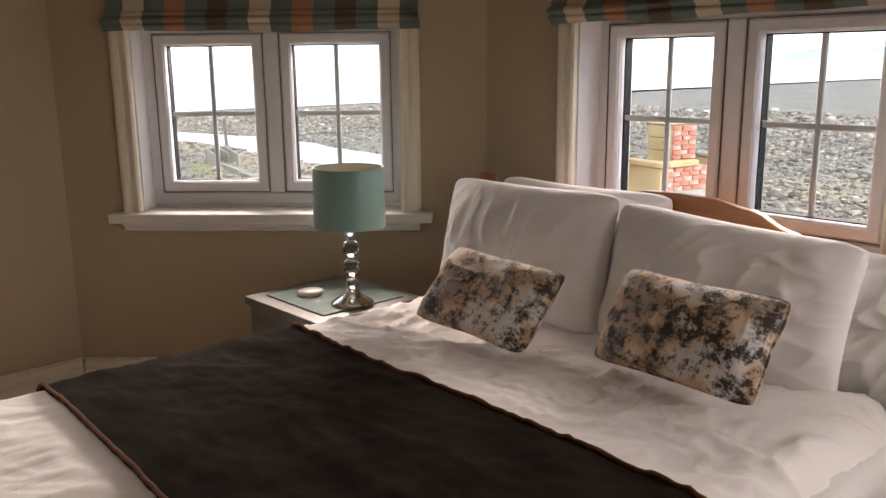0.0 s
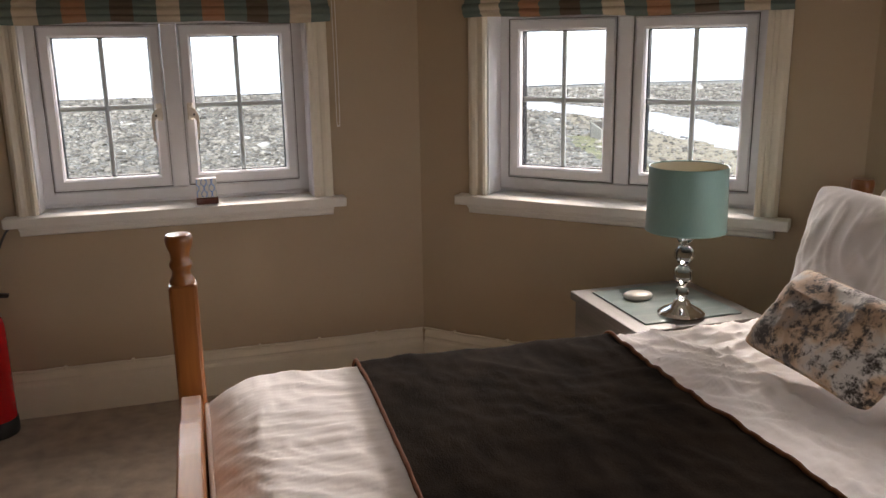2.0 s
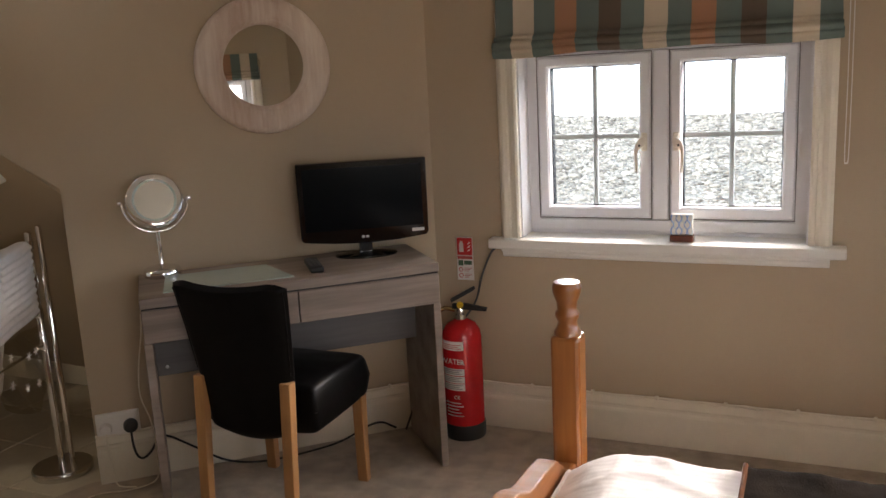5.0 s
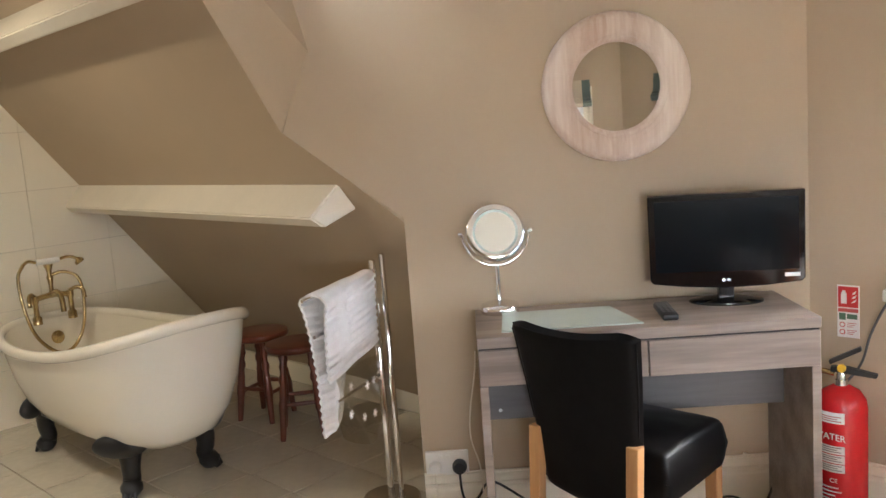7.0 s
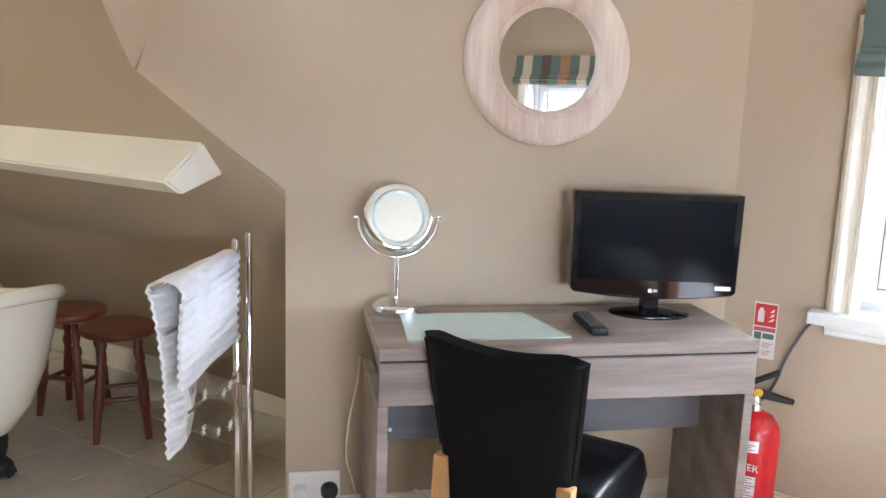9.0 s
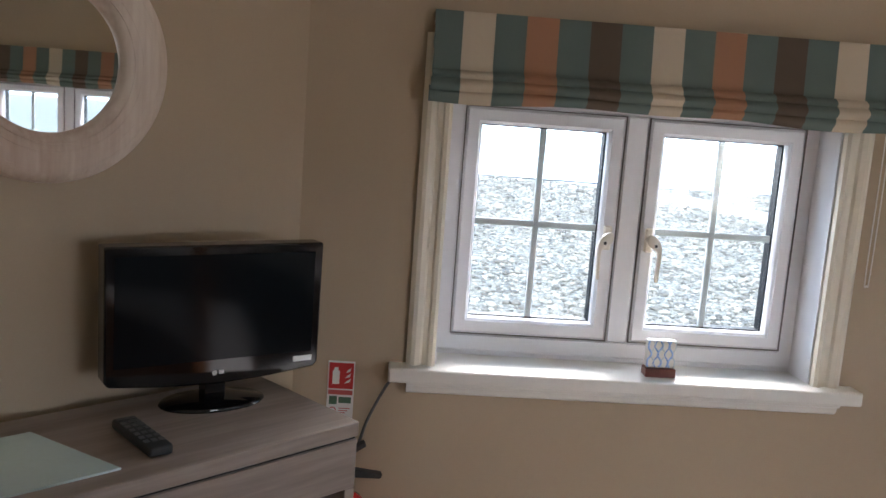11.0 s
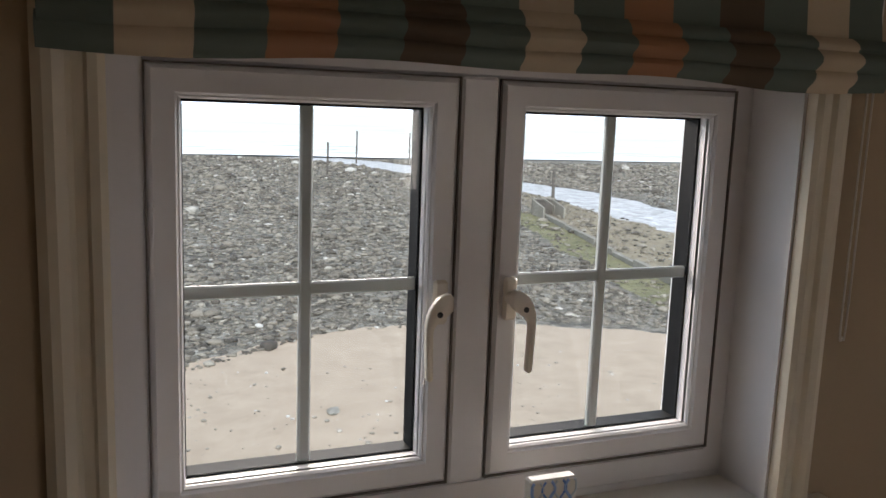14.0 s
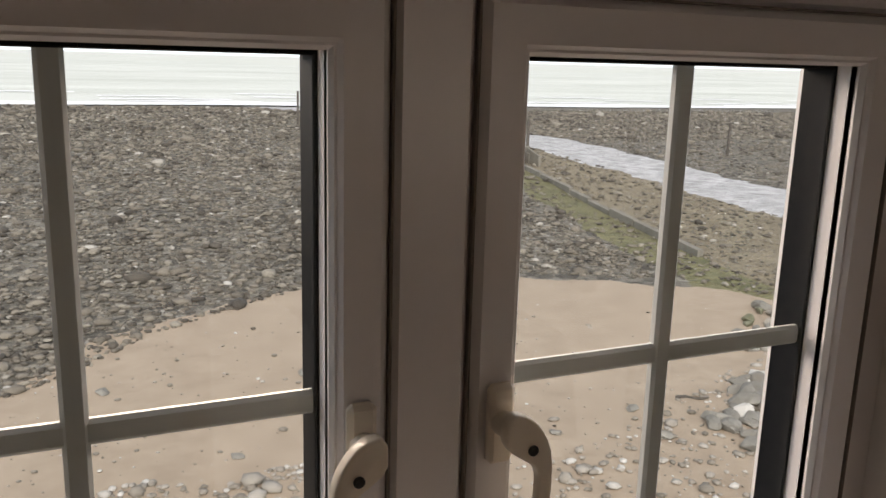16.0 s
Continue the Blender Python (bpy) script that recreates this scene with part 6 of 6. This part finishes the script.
def stones_mesh(name, pts, sizes, flat=0.55):
    n = len(pts)
    V = np.repeat(ICO_V[None], n, 0) * (1 + rng.uniform(-0.22, 0.22, (n, 12, 1)))
    V[:, :, 0] *= rng.uniform(0.8, 1.5, (n, 1))
    V[:, :, 2] *= flat * rng.uniform(0.6, 1.2, (n, 1))
    a = rng.uniform(0, 6.28, (n, 1))
    c, s = np.cos(a), np.sin(a)
    X = V[:, :, 0] * c - V[:, :, 1] * s
    Y = V[:, :, 0] * s + V[:, :, 1] * c
    S = sizes[:, None]
    W = np.stack([X * S + pts[:, 0:1], Y * S + pts[:, 1:2], V[:, :, 2] * S + pts[:, 2:3] + S * 0.28], -1).reshape(-1, 3)
    F = (ICO_F[None] + 12 * np.arange(n)[:, None, None]).reshape(-1, 3)
    me = bpy.data.meshes.new(name)
    me.from_pydata(W.tolist(), [], F.tolist())
    me.materials.append(STONE)
    for p in me.polygons:
        p.use_smooth = True
    return new(name, me)


def in_bay(x, y):
    w = noise.noise((x * 0.35, y * 0.35, 4.6)) * 2.2
    return math.hypot(x - 8.6, (y - 13.2) * 0.894) + w * 0.6 < 12.0


def creek_at(x, y):
    return abs(x - (35.6 + 0.22 * (y - 40) - 0.0022 * max(0.0, y - 40) ** 2)) < 2.4 + 0.024 * y


pts, sizes = [], []
while len(pts) < 104000:
    y = 14 + 128 * random.random() ** 1.85
    x = random.uniform(-0.55 * y - 4, 1.35 * y + 2)
    if in_bay(x, y) and random.random() > 0.0012:
        continue
    if creek_at(x, y) or (x > 20.4 + (y - 26.5) * 0.285 - 3 and random.random() > 0.40 and y < 75):
        continue
    x, y = nearer(x, y)
    pts.append((x, y, ground_z(x, y)))
    sizes.append(random.lognormvariate(math.log(0.028 + 0.00082 * y), 0.5))
while len(pts) < 126000:
    x = 15 + 80 * random.random() ** 1.7
    y = x * random.uniform(0.22, 0.80)
    pts.append((x, y, ground_z(x, y)))
    sizes.append(random.lognormvariate(math.log(0.030 + 0.0011 * x), 0.5))
tagged(stones_mesh("beach_cobbles", np.array(pts), np.array(sizes)), "grey-brown cobbles covering the beach", "cobbles", kind="stuff")

pts, sizes = [], []
while len(pts) < 2300:
    x, y = random.gauss(1.6, 2.2), random.uniform(10.5, 15.9)
    if y > 15.3 + 0.5 * noise.noise((x * 0.8, 0, 0)) or y > 15.9 - 0.10 * abs(x - 2.5):
        continue
    x, y = nearer(x, y)
    pts.append((x, y, ground_z(x, y)))
    sizes.append(random.lognormvariate(math.log(0.038), 0.5))
while len(pts) < 4000:
    x, y = random.uniform(6.5, 15.5), random.uniform(10, 18.5)
    if random.random() > 0.25 + 0.5 * ((x - 6.5) / 9) or y > 14.5 + (x - 8) * 0.45:
        continue
    x, y = nearer(x, y)
    pts.append((x, y, ground_z(x, y)))
    sizes.append(random.lognormvariate(math.log(0.032), 0.6))
while len(pts) < 5600:
    x, y = random.uniform(-1.5, 13.0), random.uniform(11, 23)
    if not in_bay(x, y) or random.random() > 0.3 + 0.7 * (23 - y) / 12:
        continue
    x, y = nearer(x, y)
    pts.append((x, y, ground_z(x, y)))
    sizes.append(random.lognormvariate(math.log(0.015), 0.6))
pale = stones_mesh("beach_pebbles", np.array(pts), np.array(sizes))
PALE = mat("pale_pebble", (0.21, 0.185, 0.15), 0.8, second=(0.42, 0.39, 0.34), scale=0.7, fine=9, bump=0.3, bumpdist=0.02)
n_, l_ = PALE.node_tree.nodes, PALE.node_tree.links
gi = n_.new("ShaderNodeNewGeometry")
cr = n_.new("ShaderNodeValToRGB")
for k, (p, c) in enumerate(((0.0, (0.17, 0.145, 0.112)), (0.5, (0.28, 0.245, 0.20)), (0.8, (0.38, 0.345, 0.295)), (1.0, (0.56, 0.53, 0.48)))):
    e = cr.color_ramp.elements[k] if k < 2 else cr.color_ramp.elements.new(p)
    e.position, e.color = p, (*c, 1)
l_.new(gi.outputs["Random Per Island"], cr.inputs[0])
l_.new(cr.outputs[0], n_["Principled BSDF"].inputs["Base Color"])
pale.data.materials[0] = PALE
tagged(pale, "pale grey pebbles scattered on the sand", "pebbles", kind="stuff")

# larger boulders at the corner of the sand
ROCK = mat("grey_rock", (0.13, 0.12, 0.10), 0.85, second=(0.30, 0.28, 0.24), scale=1.5, fine=14, bump=0.6, bumpdist=0.03)
MOSSY = mat("mossy_rock", (0.10, 0.10, 0.055), 0.9, second=(0.23, 0.22, 0.15), scale=2, fine=14, bump=0.6, bumpdist=0.03)
for k in range(100):
    t = random.random()
    u = random.random()
    if t < 0.55:
        x, y = 10.6 + 2.4 * u + random.uniform(-0.5, 0.5), 13.7 + 2.1 * u + random.uniform(-0.6, 0.6)
    else:
        x, y = 14.6 + 3.0 * u + random.uniform(-0.5, 0.5), 17.8 + 2.1 * u + random.uniform(-0.6, 0.6)
    x, y = nearer(x, y)
    s = random.uniform(0.09, 0.25)
    bm = bmesh.new()
    for q in range(22):
        v = Vector((random.gauss(0, 1), random.gauss(0, 1), random.gauss(0, 1))).normalized()
        bm.verts.new((v.x * 1.3 * s, v.y * 0.9 * s, v.z * 0.62 * s))
    bmesh.ops.convex_hull(bm, input=list(bm.verts))
    bmesh.ops.bevel(bm, geom=list(bm.edges), offset=s * 0.05, segments=1, affect="EDGES")
    ob = link("boulder", bm, MOSSY if y > 18 and k % 2 else (PALE if k % 6 == 0 else ROCK), smooth=False)
    ob.matrix_world = pose(x, y, ground_z(x, y) + s * 0.30, random.uniform(-15, 15), random.uniform(-15, 15), random.uniform(0, 360))
    tagged(ob, "rough grey boulder at the edge of the sand", "boulder", "beach boulders")

# stray stones and a stick on the open sand
STRAY = [(9.0, 14.2, 0.17), (4.2, 19.3, 0.15), (0.4, 19.6, 0.13), (9.35, 15.4, 0.12), (2.2, 15.9, 0.10), (6.3, 17.2, 0.08), (7.4, 14.9, 0.09), (5.4, 15.4, 0.07)]
STICK = nearer(10.8, 15.5)
for x, y, s in STRAY:
    x, y = nearer(x, y)
    bm = bmesh.new()
    for q in range(18):
        v = Vector((random.gauss(0, 1), random.gauss(0, 1), random.gauss(0, 1))).normalized()
        bm.verts.new((v.x * 1.5 * s, v.y * 0.9 * s, v.z * 0.5 * s))
    bmesh.ops.convex_hull(bm, input=list(bm.verts))
    ob = link("flat_stone", bm, ROCK)
    ob.matrix_world = pose(x, y, ground_z(x, y) + s * 0.25, 0, 0, random.uniform(0, 360))
    tagged(ob, "flat grey stone lying on the sand", "stone", "stray stones")
stick = link("driftwood", tube(smooth_path([(-0.28, 0, 0.02), (-0.1, 0.03, 0.04), (0.12, 0.01, 0.03), (0.30, 0.05, 0.05)], 4), [0.03, 0.035, 0.03, 0.025, 0.02], 8), POST, smooth=True)
stick.matrix_world = pose(STICK[0], STICK[1], ground_z(*STICK), 0, 0, -35)
tagged(stick, "short dark driftwood stick on the sand", "driftwood")

# groyne, outfall and posts
gw = thing("sea_wall", pose(0, 0, 0), "low weathered concrete groyne running down the beach", "wall")
for k in range(9):
    y0 = 26.5 + k * 3.1
    x0, x1_ = 20.4 + (y0 - 26.5) * 0.285, 20.4 + (y0 + 3.0 - 26.5) * 0.285
    (xa_, ya_), (xb_, yb_) = nearer(x0, y0), nearer(x1_, y0 + 3.0)
    gz = ground_z(xa_, ya_)
    part("block", prism([(xa_ - 0.13, ya_), (xa_ + 0.13, ya_), (xb_ + 0.13, yb_), (xb_ - 0.13, yb_)], gz - 0.5, gz + 0.24 + 0.03 * (k % 3), "z", 0.03), CONCRETE, gw)
ox, oy = nearer(28.6, 54.2)
ofl = thing("outfall_box", pose(ox, oy, ground_z(ox, oy)), "square concrete outfall box at the end of the groyne", "box")
# dark timber colour on this wall paints the shade inside the open box
part("back_wall", box(-0.75, 0.75, 0.62, 0.76, -0.4, 0.95, 0.02), POST, ofl, "back wall coloured dark for the shaded inside")
part("side_wall", prism([(-0.75, -0.4), (0.62, -0.4), (0.62, 0.95), (-0.75, 0.62)], 0.61, 0.75, "x", 0.02), CONCRETE, ofl)
part("side_wall", prism([(-0.75, -0.4), (0.62, -0.4), (0.62, 0.95), (-0.75, 0.62)], -0.75, -0.61, "x", 0.02), CONCRETE, ofl)
part("coping", box(-0.80, 0.80, 0.58, 0.80, 0.955, 1.04, 0.02), CONCRETE, ofl)
part("rail", tube([(0.0, -0.7, -0.3), (0.0, -0.7, 0.72), (0.0, 0.6, 1.0)], 0.05, 6), CONCRETE, ofl)
for x, y, h in ((29.6, 55.4, 2.6), (36.1, 127.9, 3.6), (44.2, 126.5, 3.6), (51.2, 59.3, 2.2), (24.5, 100, 3.0)):
    x, y = nearer(x, y)
    p = link("marker_post", lathe([(0, -0.5), (0.11, -0.5), (0.09, h), (0, h + 0.03)], 10), POST)
    p.matrix_world = pose(x, y, ground_z(x, y), random.uniform(-1, 1), random.uniform(-1, 1), 0)
    tagged(p, "dark weathered timber marker post on the beach", "post", "marker posts")

# brick chimney seen past the headboard window: one stone face, one brick face, on a lower coped base
cm = thing("brick_chimney", pose(12.0, 8.15, 0.11, 0, 0, 77), "weathered red brick chimney stack with sandstone face", "chimney")
part("stack", box(-0.25, 0.25, -0.25, 0.25, -0.6, 0.22, 0.01), GROUT, cm)
for k in range(3):
    part("quoin", box(-0.22, 0.27, 0.24, 0.275, -0.38 + 0.2 * k, -0.19 + 0.2 * k, 0.012), SAND_STONE, cm)
part("cap", box(-0.27, 0.29, -0.27, 0.29, 0.22, 0.255, 0.012), SAND_STONE, cm)
part("base", box(-0.50, 0.62, -0.30, 0.66, GZ, -0.40, 0.02), GROUT, cm)
part("coping", box(-0.56, 0.68, 0.58, 0.72, -0.40, -0.30, 0.02), SAND_STONE, cm)
part("coping", box(-0.56, -0.42, -0.05, 0.575, -0.40, -0.30, 0.02), SAND_STONE, cm)
part("base_face", box(-0.5, 0.62, 0.66, 0.69, GZ, -0.405, 0.01), SAND_STONE, cm)
part("side_wall", box(-0.50, -0.20, -1.25, -0.305, GZ, -0.30, 0.02), SAND_STONE, cm)
part("side_coping", box(-0.55, -0.15, -1.30, -0.305, -0.295, -0.22, 0.02), CONCRETE, cm)
BLOOM = mat("lime_stained_brick", (0.28, 0.08, 0.045), 0.9, second=(0.44, 0.33, 0.27), scale=5, fine=30, bump=0.3, bumpdist=0.01)
brick_me = {}
for lv in range(13):
    z = 0.21 - 0.075 * (lv + 0.5)
    low = z < -0.40
    y0, y1, face = (-0.30, 0.66, -0.505) if low else (-0.25, 0.25, -0.255)
    nb = 5 if low else 3
    for k in range(nb):
        w3 = (y1 - y0) / nb
        kind = (low, (k + lv) % 3 == 0)
        if kind not in brick_me:
            ob = part("brick", box(-0.02, 0.02, -w3 / 2 + 0.006, w3 / 2 - 0.006, -0.032, 0.032, 0.005), BLOOM if kind[1] else BRICK, cm)
            brick_me[kind] = ob.data
        else:
            ob = new("brick", brick_me[kind])
            ob.parent = cm
        ob.location = (face, y0 + w3 * (k + 0.5) + (0.03 if lv % 2 else -0.03) * (0 < k < nb - 1), z)
